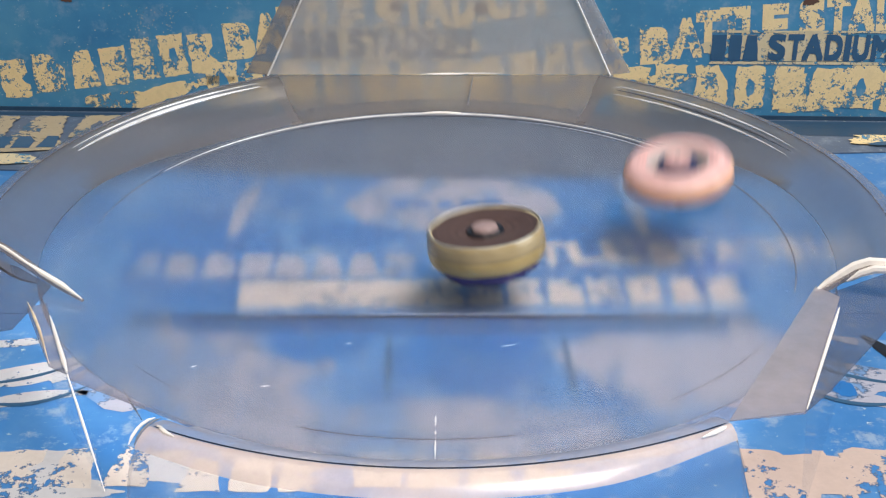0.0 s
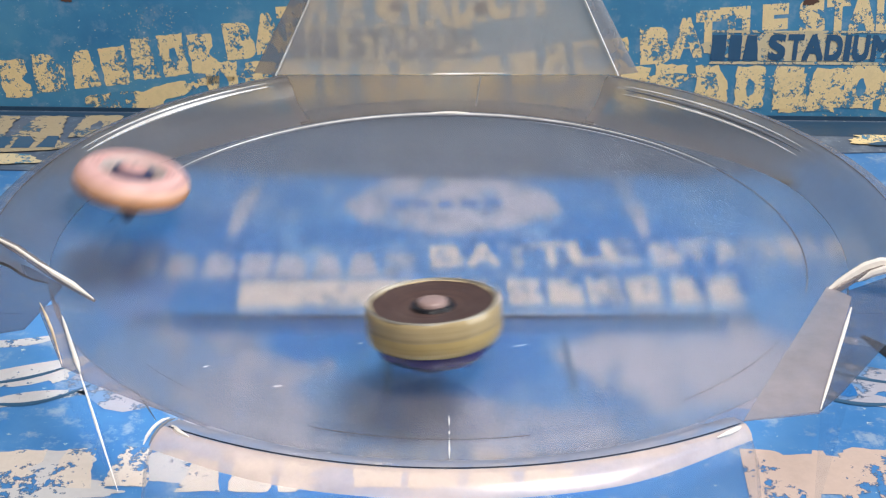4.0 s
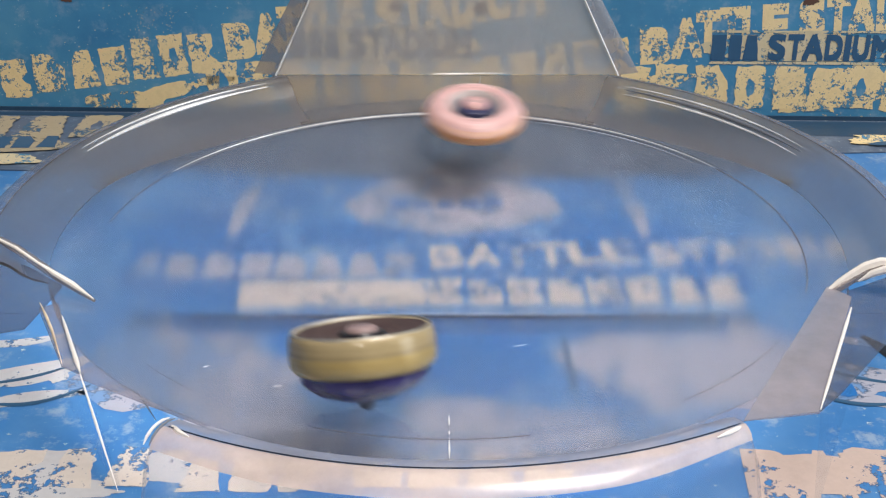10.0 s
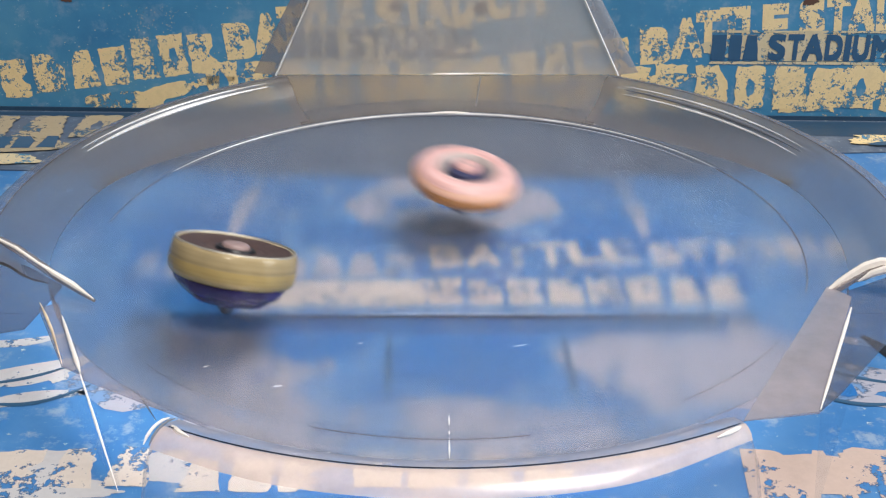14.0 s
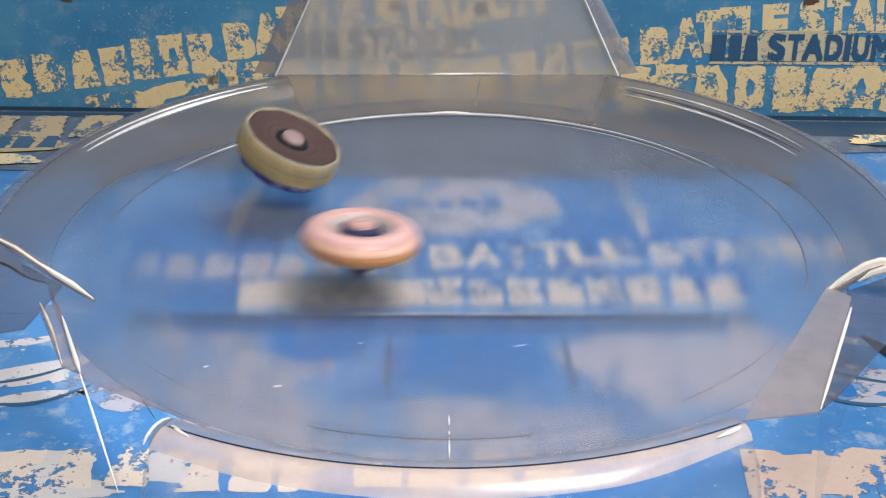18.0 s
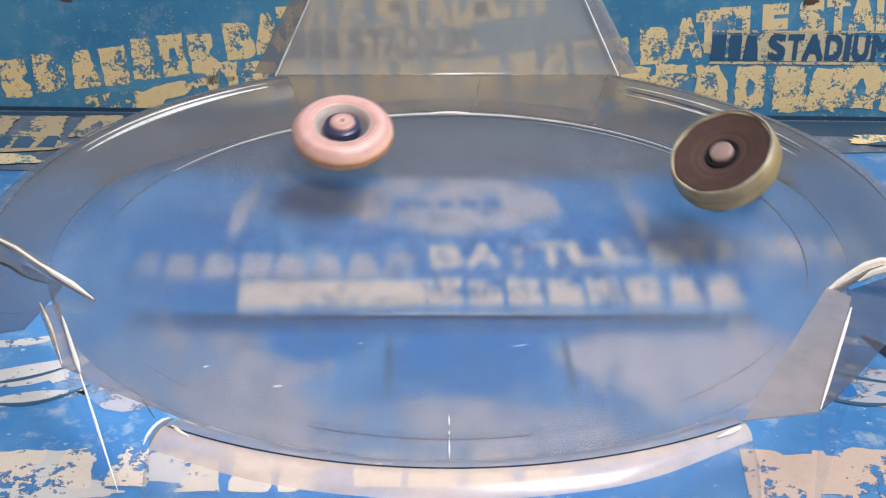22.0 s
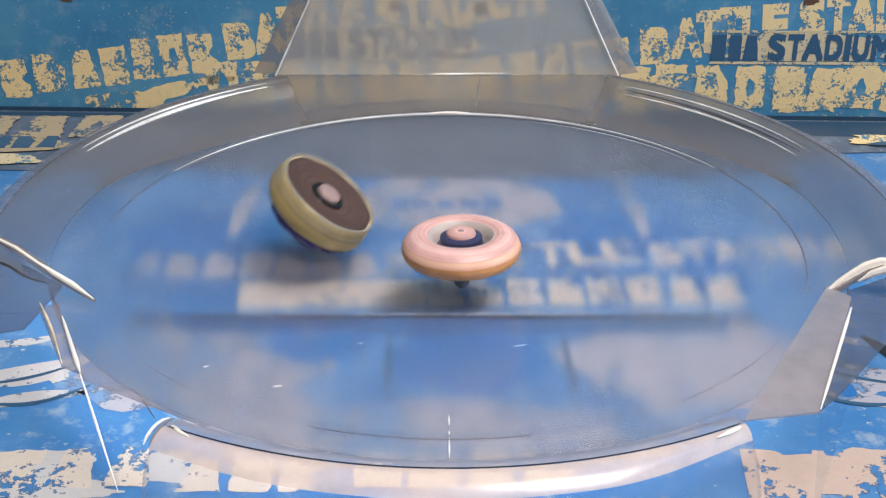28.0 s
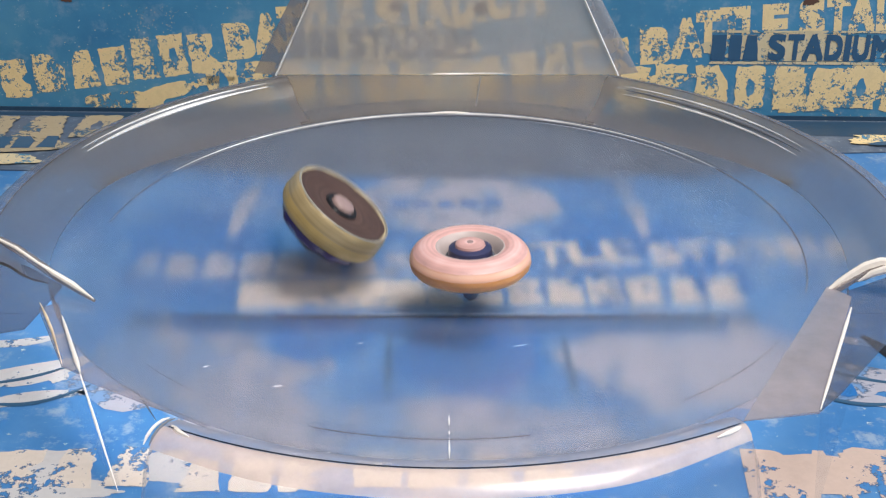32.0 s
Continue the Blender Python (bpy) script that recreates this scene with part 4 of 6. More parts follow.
# ---- the two spinning tops; each one's base is its tip ----
def dark_top():
    top = tagged(new("spinning_top"), "spinning top with dark brown face, gold band and violet base", "spinning top", "spinning tops")
    teeth = lambda a: 1 + 0.006 * math.sin(9 * a)
    band = part("gold_band", revolve([(0.0160, 0.0141), (0.0215, 0.0141), (0.0230, 0.0150), (0.0238, 0.0168), (0.0240, 0.0190), (0.0239, 0.0208), (0.0160, 0.0208), (0.0160, 0.0141)], segs=108, bump=teeth), M["gold"], top, "worn gold band")
    part("shoulder", revolve([(0.0160, 0.0208), (0.0239, 0.0208), (0.0237, 0.0230), (0.0235, 0.0248), (0.0231, 0.0264), (0.0226, 0.0272), (0.0220, 0.0268), (0.0160, 0.0255), (0.0160, 0.0208)], segs=108, bump=teeth), M["shell"], band, "milky gold rounded shoulder")
    part("edge_ring", revolve([(0.0218, 0.0267), (0.0221, 0.0275), (0.0226, 0.0274), (0.0228, 0.0269), (0.0218, 0.0267)], segs=96, bump=lambda a: 1 + 0.004 * math.sin(5 * a)), M["silver"], band, "bright metal edge")
    part("face_disc", revolve([(0, 0.0250), (0.0080, 0.0250), (0.0092, 0.0254), (0.0118, 0.0253), (0.0130, 0.0258), (0.0165, 0.0259), (0.0190, 0.0264), (0.0218, 0.0267), (0.0218, 0.0250), (0, 0.0241)], segs=96), M["brown"], top, "dark brown ringed face")
    knob = part("knob", revolve([(0, 0.0278), (0.0040, 0.0278), (0.0049, 0.0274), (0.0053, 0.0267), (0.0054, 0.0250), (0, 0.0250)], segs=40), M["knob"], top, "pinkish grey centre chip")
    part("knob_ring", revolve([(0.0054, 0.0250), (0.0058, 0.0261), (0.0072, 0.0261), (0.0078, 0.0250), (0.0054, 0.0250)], segs=40), M["black"], knob, "dark hollow round the chip")
    # lobed violet base under the band, with studs between the lobes
    lobes = lambda a: 1 + 0.075 * (abs(math.sin(3.5 * a)) - 0.55) + 0.02 * math.sin(14 * a)
    base = part("base", revolve([(0.0030, 0.0038), (0.0070, 0.0041), (0.0112, 0.0052), (0.0148, 0.0069), (0.0176, 0.0088), (0.0196, 0.0105), (0.0205, 0.0122), (0.0204, 0.0140), (0.0030, 0.0140), (0.0030, 0.0038)], segs=126, bump=lobes), M["purple"], top, "glossy dark violet lobed base")
    for k in range(7):
        stud = part("base_stud", bead([(0.0125 + 0.0022 * q, 0.0, 0.0053 + 0.0017 * q) for q in range(4)], 0.0009, 6, taper=0.5), M["purple"], base)
        stud.matrix_local = pose(0, 0, 0, 0, 0, 360 / 7 * (k + 0.5))
    part("tip", revolve([(0, 0), (0.0013, 0.0003), (0.0024, 0.0015), (0.0032, 0.0030), (0.0034, 0.0041), (0, 0.0041)], segs=24), M["smoke"], top)
    return top


def pink_top():
    top = tagged(new("spinning_top"), "spinning top with pale pink ring, orange underside and dark blue core", "spinning top", "spinning tops")
    wave = lambda a: 1 + 0.003 * math.sin(12 * a)
    # ring, underside, bevel, core
    part("ring", revolve([(0.0112, 0.0186), (0.0116, 0.0215), (0.0126, 0.0232), (0.0144, 0.0243), (0.0168, 0.0247), (0.0194, 0.0242), (0.0214, 0.0230), (0.0225, 0.0219), (0.0112, 0.0186)], segs=108, bump=wave), M["pink"], top, "pale pink rounded ring")
    part("side_band", revolve([(0.0150, 0.0190), (0.0225, 0.0218), (0.0234, 0.0205), (0.0239, 0.0190), (0.0150, 0.0186), (0.0150, 0.0190)], segs=108, bump=wave), M["peach"], top, "peach coloured side")
    part("under_ring", revolve([(0.0112, 0.0185), (0.0239, 0.0189), (0.0240, 0.0176), (0.0235, 0.0158), (0.0222, 0.0142), (0.0202, 0.0130), (0.0180, 0.0126), (0.0112, 0.0128), (0.0112, 0.0185)], segs=108, bump=wave), M["orange"], top, "orange underside")
    part("inner_slope", revolve([(0.0098, 0.0178), (0.0110, 0.0205), (0.0120, 0.0226), (0.0132, 0.0239), (0.0138, 0.0238), (0.0111, 0.0176), (0.0098, 0.0178)], segs=72), M["white"], top, "greyish white inner bevel")
    core = part("core", revolve([(0.0, 0.0240), (0.0070, 0.0239), (0.0084, 0.0231), (0.0088, 0.0205), (0.0089, 0.0186), (0.0106, 0.0178), (0.0103, 0.0130), (0.0, 0.0130)], segs=48), M["navy_core"], top, "dark blue core")
    part("core_ring", revolve([(0.0088, 0.0184), (0.0090, 0.0194), (0.0097, 0.0195), (0.0102, 0.0186), (0.0088, 0.0184)], segs=48), M["smoke"], core)
    cap = part("cap", revolve([(0.0, 0.0252), (0.0018, 0.0255), (0.0048, 0.0254), (0.0057, 0.0249), (0.0060, 0.0239), (0.0, 0.0239)], segs=40), M["pink"], top, "pale pink centre cap")
    part("cap_dot", revolve([(0.0, 0.0257), (0.0012, 0.0256), (0.0014, 0.0253), (0.0, 0.0252)], segs=20), M["knob"], cap)
    part("shaft", revolve([(0.0, 0.0045), (0.0046, 0.0048), (0.0058, 0.0075), (0.0080, 0.0100), (0.0095, 0.0129), (0.0, 0.0129)], segs=40), M["navy_core"], top, "dark blue tapering shaft")
    part("tip", revolve([(0.0, 0.0), (0.0016, 0.0004), (0.0030, 0.0020), (0.0036, 0.0046), (0.0, 0.0048)], segs=24), M["smoke"], top)
    return top


def ceiling_lamp():
    lamp = tagged(new("ceiling_lamp"), "round white ceiling lamp on a short stem over the table", "lamp")
    part("canopy", revolve([(0.0, 1.648), (0.06, 1.648), (0.06, 1.63), (0.0, 1.625)], segs=40), M["ceil"], lamp).matrix_local = pose(0.42, -0.36, 0)
    part("stem", revolve([(0.0, 1.58), (0.008, 1.58), (0.008, 1.63), (0.0, 1.63)], segs=16), M["ceil"], lamp).matrix_local = pose(0.42, -0.36, 0)
    part("shade", revolve([(0.0, 1.585), (0.20, 1.575), (0.335, 1.545), (0.35, 1.505), (0.345, 1.505), (0.328, 1.538), (0.20, 1.565), (0.0, 1.575)], segs=48), M["ceil"], lamp).matrix_local = pose(0.42, -0.36, 0)


def stand_lamp():
    lamp = tagged(new("stand_lamp"), "small white lamp on a thin floor stand beside the table", "lamp")
    part("foot", revolve([(0.0, -0.75), (0.11, -0.75), (0.11, -0.742), (0.02, -0.732), (0.0, -0.73)], segs=40), M["seam"], lamp).matrix_local = pose(-0.05, -0.72, 0)
    part("pole", revolve([(0.0, -0.735), (0.007, -0.735), (0.007, 0.64), (0.0, 0.64)], segs=16), M["seam"], lamp).matrix_local = pose(-0.05, -0.72, 0)
    head = revolve([(0.0, 0.055), (0.018, 0.055), (0.034, 0.02), (0.036, 0.004), (0.034, 0.004), (0.031, 0.02), (0.015, 0.05), (0.0, 0.05)], segs=32)
    part("shade", head, M["ceil"], lamp).matrix_local = look((-0.04, -0.66, 0.62), (0.0, -0.05, 0.02))


room()
floor_cards()
back_box()
arena = stadium()
top_a = dark_top()
top_b = pink_top()
ceiling_lamp()
stand_lamp()


def top_pose(x, y, z, lean, way, spin, rise):
    """A top whose disc is centred at x, y, z, leaning by lean degrees towards the way, spun round its own axis."""
    turn = Matrix.Rotation(radians(way), 4, "Z") @ Matrix.Rotation(radians(lean), 4, "Y") @ Matrix.Rotation(radians(spin - way), 4, "Z")
    return Matrix.Translation((x, y, z)) @ turn @ Matrix.Translation((0, 0, -rise))


def motions():
    # the bowl is knocked aside once
    walk(arena, [(t, pose(CENTRE_X + dx, 0, 0)) for t, dx in ((0, -0.0043), (1.2, -0.0043), (1.3, -0.0020), (1.4, 0), (32, 0))])
    dark = [
        (0, 0.0174, -0.0134, 0.0329, 7, 150), (0.1, 0.0057, 0.0149, 0.0328, 7, -93), (0.2, -0.0178, 0.0292, 0.0337, 8, -22), (0.3, -0.0432, 0.0284, 0.0352, 8, 1),
        (0.4, -0.0641, 0.0132, 0.0368, 8, 21), (0.5, -0.0715, -0.0107, 0.0377, 8, 39), (0.6, -0.0614, -0.0343, 0.0374, 8, 59), (0.7, -0.0405, -0.0449, 0.0361, 8, 76),
        (0.8, -0.0205, -0.0508, 0.0353, 8, 94), (0.9, -0.0048, -0.0806, 0.0386, 9, 111), (1, 0.0007, -0.1044, 0.0426, 9, 114), (1.1, 0.0319, -0.1020, 0.0430, 9, 130),
        (1.2, 0.0644, -0.0759, 0.0415, 9, 152), (1.3, 0.0685, -0.0525, 0.0391, 9, 163), (1.4, 0.0122, -0.0372, 0.0340, 8, 128), (1.5, -0.0189, -0.0246, 0.0335, 8, 82),
        (1.6, -0.0373, -0.0162, 0.0343, 8, 57), (1.7, -0.0484, -0.0136, 0.0351, 8, 48), (1.8, -0.0542, -0.0191, 0.0357, 6.4, 39), (1.9, -0.0403, -0.0253, 0.0354, 5.4, 48),
        (2, -0.0288, -0.0236, 0.0350, 3.6, 44), (2.1, -0.0221, -0.0117, 0.0341, 4.3, 36), (2.2, -0.0208, 0.0034, 0.0338, 5.7, 0), (2.3, -0.0249, 0.0118, 0.0336, 7.8, 5),
        (2.4, -0.0311, 0.0214, 0.0341, 8, 3), (2.5, -0.0350, 0.0209, 0.0343, 8, 6), (2.6, -0.0396, 0.0181, 0.0345, 8, 11), (2.7, -0.0352, 0.0080, 0.0339, 8, 25),
        (2.8, -0.0067, 0.0127, 0.0328, 7, -3), (2.9, 0.0029, 0.0259, 0.0331, 8, -68), (3, 0.0029, 0.0301, 0.0333, 8, -67), (3.1, -0.0031, 0.0468, 0.0347, 8, -57),
        (3.2, -0.0122, 0.0487, 0.0350, 8, -46), (3.3, -0.0169, 0.0356, 0.0341, 8, -30), (3.4, -0.0087, 0.0148, 0.0329, 7, -7), (3.5, 0.0122, 0.0019, 0.0327, 7, 174),
        (3.6, 0.0304, -0.0255, 0.0340, 8, 155), (3.7, 0.0371, -0.0548, 0.0365, 8, 144), (3.8, 0.0307, -0.0757, 0.0386, 9, 134), (3.9, 0.0142, -0.0870, 0.0396, 9, 122),
        (4, -0.0032, -0.0868, 0.0394, 9, 112), (4.1, -0.0179, -0.0728, 0.0379, 9, 101), (4.2, -0.0309, -0.0475, 0.0355, 8, 84), (4.3, -0.0381, -0.0185, 0.0344, 8, 58),
        (4.4, -0.0322, 0.0064, 0.0337, 8, 28), (4.5, -0.0195, 0.0208, 0.0333, 8, -6), (4.6, -0.0059, 0.0258, 0.0331, 8, -41), (4.7, 0.0058, 0.0193, 0.0329, 7, -83),
        (4.8, 0.0170, 0.0059, 0.0328, 7, -163), (4.9, 0.0277, -0.0075, 0.0331, 8, 174), (5, 0.0377, -0.0222, 0.0343, 8, 165), (5.1, 0.0453, -0.0383, 0.0355, 8, 158),
        (5.2, 0.0489, -0.0547, 0.0374, 8, 152), (5.3, 0.0494, -0.0657, 0.0386, 9, 148), (5.4, 0.0436, -0.0668, 0.0383, 9, 144), (5.5, 0.0326, -0.0585, 0.0366, 8, 140),
        (5.6, -0.0245, -0.0384, 0.0346, 8, 85), (5.7, -0.0508, -0.0449, 0.0371, 8, 70), (5.8, -0.0665, -0.0487, 0.0390, 9, 65), (5.9, -0.1128, -0.0282, 0.0452, 10, 42),
        (6, -0.1280, -0.0290, 0.0485, 10, 41), (6.1, -0.1180, -0.0354, 0.0468, 10, 45), (6.2, -0.1051, -0.0405, 0.0445, 10, 49), (6.3, -0.0929, -0.0423, 0.0425, 10, 53),
        (6.4, -0.0781, -0.0389, 0.0398, 10, 55), (6.5, -0.0645, -0.0307, 0.0376, 10, 55), (6.6, -0.0595, -0.0117, 0.0362, 8, 43), (6.7, -0.0606, 0.0162, 0.0364, 8, 18),
        (6.8, -0.0653, 0.0344, 0.0379, 9, 4), (6.9, -0.0753, 0.1113, 0.0488, 15, -28), (7, -0.0675, 0.1222, 0.0497, 16, -34), (7.1, -0.0399, 0.1092, 0.0449, 13, -42),
        (7.2, -0.0285, 0.1019, 0.0429, 12, -47), (7.3, -0.0098, 0.0949, 0.0410, 11, -57), (7.4, 0.0302, 0.1189, 0.0461, 15, -79), (7.5, 0.0711, 0.1385, 0.0535, 20, -93),
        (7.6, 0.0847, 0.1266, 0.0517, 20, -100), (7.7, 0.0939, 0.1199, 0.0516, 21, -104), (7.8, 0.0984, 0.1120, 0.0509, 21, -108), (7.9, 0.1055, 0.1078, 0.0512, 21, -111),
        (8, 0.1134, 0.1030, 0.0518, 22, -115), (8.1, 0.1190, 0.0982, 0.0524, 22, -117), (8.2, 0.1395, 0.0855, 0.0581, 24, -126), (8.3, 0.1448, 0.0764, 0.0581, 24, -129),
        (8.4, 0.1437, 0.0655, 0.0545, 23, -133), (8.5, 0.1462, 0.0491, 0.0522, 22, -139), (8.6, 0.1488, 0.0351, 0.0515, 22, -145), (8.7, 0.1513, 0.0110, 0.0513, 22, -154),
        (8.8, 0.1506, -0.0092, 0.0511, 22, -162), (8.9, 0.1456, -0.0338, 0.0508, 22, -171), (9, 0.1380, -0.0525, 0.0505, 21, -179), (9.1, 0.1330, -0.0676, 0.0508, 22, 175),
        (9.2, 0.1187, -0.0893, 0.0507, 22, 165), (9.3, 0.0978, -0.1105, 0.0506, 21, 154), (9.4, 0.0817, -0.1217, 0.0504, 21, 147), (9.5, 0.0635, -0.1365, 0.0512, 22, 138),
        (9.6, 0.0520, -0.1344, 0.0499, 22, 134), (9.7, 0.0243, -0.1386, 0.0493, 22, 124), (9.8, 0.0091, -0.1362, 0.0486, 22, 118), (9.9, -0.0100, -0.1309, 0.0477, 22, 110),
        (10, -0.0258, -0.1158, 0.0451, 21, 102), (10.1, -0.0407, -0.0989, 0.0429, 20, 93), (10.2, -0.0530, -0.0777, 0.0407, 19, 82), (10.3, -0.0623, -0.0555, 0.0388, 18, 70),
        (10.4, -0.0694, -0.0334, 0.0380, 18, 55), (10.5, -0.0803, -0.0058, 0.0385, 18, 35), (10.6, -0.0836, 0.0171, 0.0392, 18, 19), (10.7, -0.0740, 0.0500, 0.0399, 19, -4),
        (10.8, -0.0571, 0.0773, 0.0410, 19, -24), (10.9, -0.0434, 0.0944, 0.0423, 20, -37), (11, -0.0370, 0.0953, 0.0420, 20, -41), (11.1, -0.0299, 0.1089, 0.0438, 22, -47),
        (11.2, -0.0202, 0.1179, 0.0452, 23, -54), (11.3, -0.0113, 0.1226, 0.0460, 23, -58), (11.4, -0.0012, 0.1292, 0.0472, 24, -63), (11.5, 0.0134, 0.1185, 0.0450, 23, -71),
        (11.6, 0.0288, 0.1115, 0.0441, 22, -79), (11.7, 0.0454, 0.1096, 0.0448, 23, -88), (11.8, 0.0683, 0.1077, 0.0466, 24, -99), (11.9, 0.0812, 0.1052, 0.0475, 25, -104),
        (12, 0.0894, 0.1012, 0.0479, 25, -108), (12.1, 0.1014, 0.0867, 0.0476, 25, -117), (12.2, 0.1118, 0.0609, 0.0464, 24, -129), (12.3, 0.1151, 0.0509, 0.0461, 24, -134),
        (12.4, 0.1211, 0.0308, 0.0459, 24, -144), (12.5, 0.1256, 0.0111, 0.0461, 24, -154), (12.6, 0.1265, -0.0095, 0.0463, 24, -163), (12.7, 0.1219, -0.0298, 0.0460, 24, -172),
        (12.8, 0.1172, -0.0432, 0.0458, 24, -179), (12.9, 0.1064, -0.0584, 0.0451, 24, 173), (13, 0.0933, -0.0707, 0.0442, 23, 164), (13.1, 0.0766, -0.0846, 0.0436, 23, 154),
        (13.2, 0.0574, -0.0988, 0.0437, 23, 142), (13.3, 0.0369, -0.0973, 0.0420, 22, 133), (13.4, 0.0124, -0.0950, 0.0406, 21, 121), (13.5, -0.0008, -0.0881, 0.0393, 20, 113),
        (13.6, -0.0206, -0.0848, 0.0392, 20, 101), (13.7, -0.0386, -0.0786, 0.0393, 20, 90), (13.8, -0.0479, -0.0738, 0.0394, 20, 84), (13.9, -0.0660, -0.0586, 0.0396, 21, 69),
        (14, -0.0789, -0.0450, 0.0400, 21, 58), (14.1, -0.0858, -0.0341, 0.0403, 21, 51), (14.2, -0.0894, -0.0177, 0.0401, 21, 41), (14.3, -0.0874, -0.0015, 0.0395, 21, 31),
        (14.4, -0.0842, 0.0150, 0.0391, 21, 20), (14.5, -0.0808, 0.0249, 0.0389, 21, 13), (14.6, -0.0775, 0.0376, 0.0392, 21, 5), (14.7, -0.0740, 0.0523, 0.0399, 21, -5),
        (14.8, -0.0687, 0.0666, 0.0408, 22, -15), (14.9, -0.0615, 0.0795, 0.0416, 23, -23), (15, -0.0519, 0.0914, 0.0423, 23, -32), (15.1, -0.0383, 0.1018, 0.0429, 24, -42),
        (15.2, -0.0222, 0.1100, 0.0435, 24, -52), (15.3, -0.0049, 0.1150, 0.0440, 25, -61), (15.4, 0.0134, 0.1168, 0.0445, 25, -71), (15.5, 0.0322, 0.1149, 0.0448, 25, -81),
        (15.6, 0.0508, 0.1091, 0.0449, 25, -91), (15.7, 0.0688, 0.0989, 0.0449, 25, -101), (15.8, 0.0853, 0.0849, 0.0448, 25, -112), (15.9, 0.0997, 0.0677, 0.0448, 25, -124),
        (16, 0.1095, 0.0468, 0.0444, 25, -135), (16.1, 0.1140, 0.0233, 0.0438, 25, -147), (16.2, 0.1131, -0.0021, 0.0432, 25, -160), (16.3, 0.1051, -0.0287, 0.0425, 24, -175),
        (16.4, 0.0915, -0.0545, 0.0421, 24, 170), (16.5, 0.0787, -0.0721, 0.0421, 24, 159), (16.6, 0.0685, -0.0756, 0.0414, 24, 153), (16.7, 0.0443, -0.0839, 0.0402, 23, 133),
        (16.8, 0.0179, -0.0928, 0.0402, 25, 112), (16.9, 0.0014, -0.0930, 0.0400, 27, 104), (17, -0.0142, -0.0883, 0.0394, 28, 103), (17.1, -0.0361, -0.0813, 0.0394, 27, 101),
        (17.2, -0.0568, -0.0733, 0.0401, 25, 92), (17.3, -0.0692, -0.0651, 0.0405, 24, 76), (17.4, -0.0777, -0.0530, 0.0403, 24, 62), (17.5, -0.0854, -0.0330, 0.0399, 24, 50),
        (17.6, -0.0896, -0.0106, 0.0397, 24, 36), (17.7, -0.0871, 0.0097, 0.0392, 24, 24), (17.8, -0.0814, 0.0295, 0.0390, 24, 11), (17.9, -0.0769, 0.0485, 0.0397, 25, -2),
        (18, -0.0708, 0.0667, 0.0408, 26, -14), (18.1, -0.0615, 0.0833, 0.0418, 27, -25), (18.2, -0.0481, 0.0991, 0.0428, 28, -36), (18.3, -0.0265, 0.1159, 0.0446, 29, -50),
        (18.4, -0.0035, 0.1282, 0.0463, 30, -62), (18.5, 0.0112, 0.1311, 0.0468, 31, -69), (18.6, 0.0261, 0.1276, 0.0465, 31, -76), (18.7, 0.0487, 0.1177, 0.0460, 31, -88),
        (18.8, 0.0723, 0.1037, 0.0458, 31, -101), (18.9, 0.0951, 0.0921, 0.0467, 32, -113), (19, 0.1130, 0.0735, 0.0470, 32, -124), (19.1, 0.1199, 0.0362, 0.0453, 31, -142),
        (19.2, 0.1196, -0.0004, 0.0441, 30, -159), (19.3, 0.1145, -0.0206, 0.0434, 30, -169), (19.4, 0.1060, -0.0366, 0.0425, 30, -178), (19.5, 0.0951, -0.0572, 0.0423, 30, 170),
        (19.6, 0.0828, -0.0762, 0.0426, 30, 159), (19.7, 0.0704, -0.0912, 0.0432, 30, 143), (19.8, 0.0564, -0.1012, 0.0434, 30, 124), (19.9, 0.0381, -0.1045, 0.0424, 32, 112),
        (20, 0.0182, -0.1041, 0.0415, 33, 108), (20.1, -0.0020, -0.1001, 0.0407, 32, 109), (20.2, -0.0210, -0.0941, 0.0401, 31, 105), (20.3, -0.0358, -0.0884, 0.0399, 29, 96),
        (20.4, -0.0482, -0.0788, 0.0394, 29, 85), (20.5, -0.0601, -0.0602, 0.0382, 29, 73), (20.6, -0.0698, -0.0377, 0.0372, 29, 57), (20.7, -0.0752, -0.0143, 0.0368, 29, 41),
        (20.8, -0.0768, 0.0084, 0.0369, 29, 25), (20.9, -0.0745, 0.0262, 0.0371, 29, 12), (21, -0.0683, 0.0431, 0.0374, 30, -2), (21.1, -0.0586, 0.0631, 0.0383, 30, -17),
        (21.2, -0.0448, 0.0814, 0.0394, 31, -32), (21.3, -0.0264, 0.0940, 0.0401, 31, -47), (21.4, -0.0055, 0.1017, 0.0407, 32, -60), (21.5, 0.0141, 0.1050, 0.0413, 33, -72),
        (21.6, 0.0373, 0.1022, 0.0417, 33, -85), (21.7, 0.0717, 0.0883, 0.0425, 34, -106), (21.8, 0.1020, 0.0689, 0.0443, 35, -124), (21.9, 0.1167, 0.0559, 0.0454, 36, -132),
        (22, 0.1234, 0.0418, 0.0455, 36, -139), (22.1, 0.1253, 0.0199, 0.0450, 36, -149), (22.2, 0.1207, -0.0040, 0.0437, 35, -161), (22.3, 0.1078, -0.0300, 0.0418, 34, -175),
        (22.4, 0.0909, -0.0540, 0.0409, 34, 163), (22.5, 0.0732, -0.0691, 0.0401, 33, 144), (22.6, 0.0538, -0.0785, 0.0393, 33, 126), (22.7, 0.0305, -0.0813, 0.0379, 32, 106),
        (22.8, 0.0095, -0.0832, 0.0374, 33, 87), (22.9, 0.0003, -0.0903, 0.0386, 33, 81), (23, -0.0063, -0.0921, 0.0389, 33, 77), (23.1, -0.0183, -0.0810, 0.0373, 33, 69),
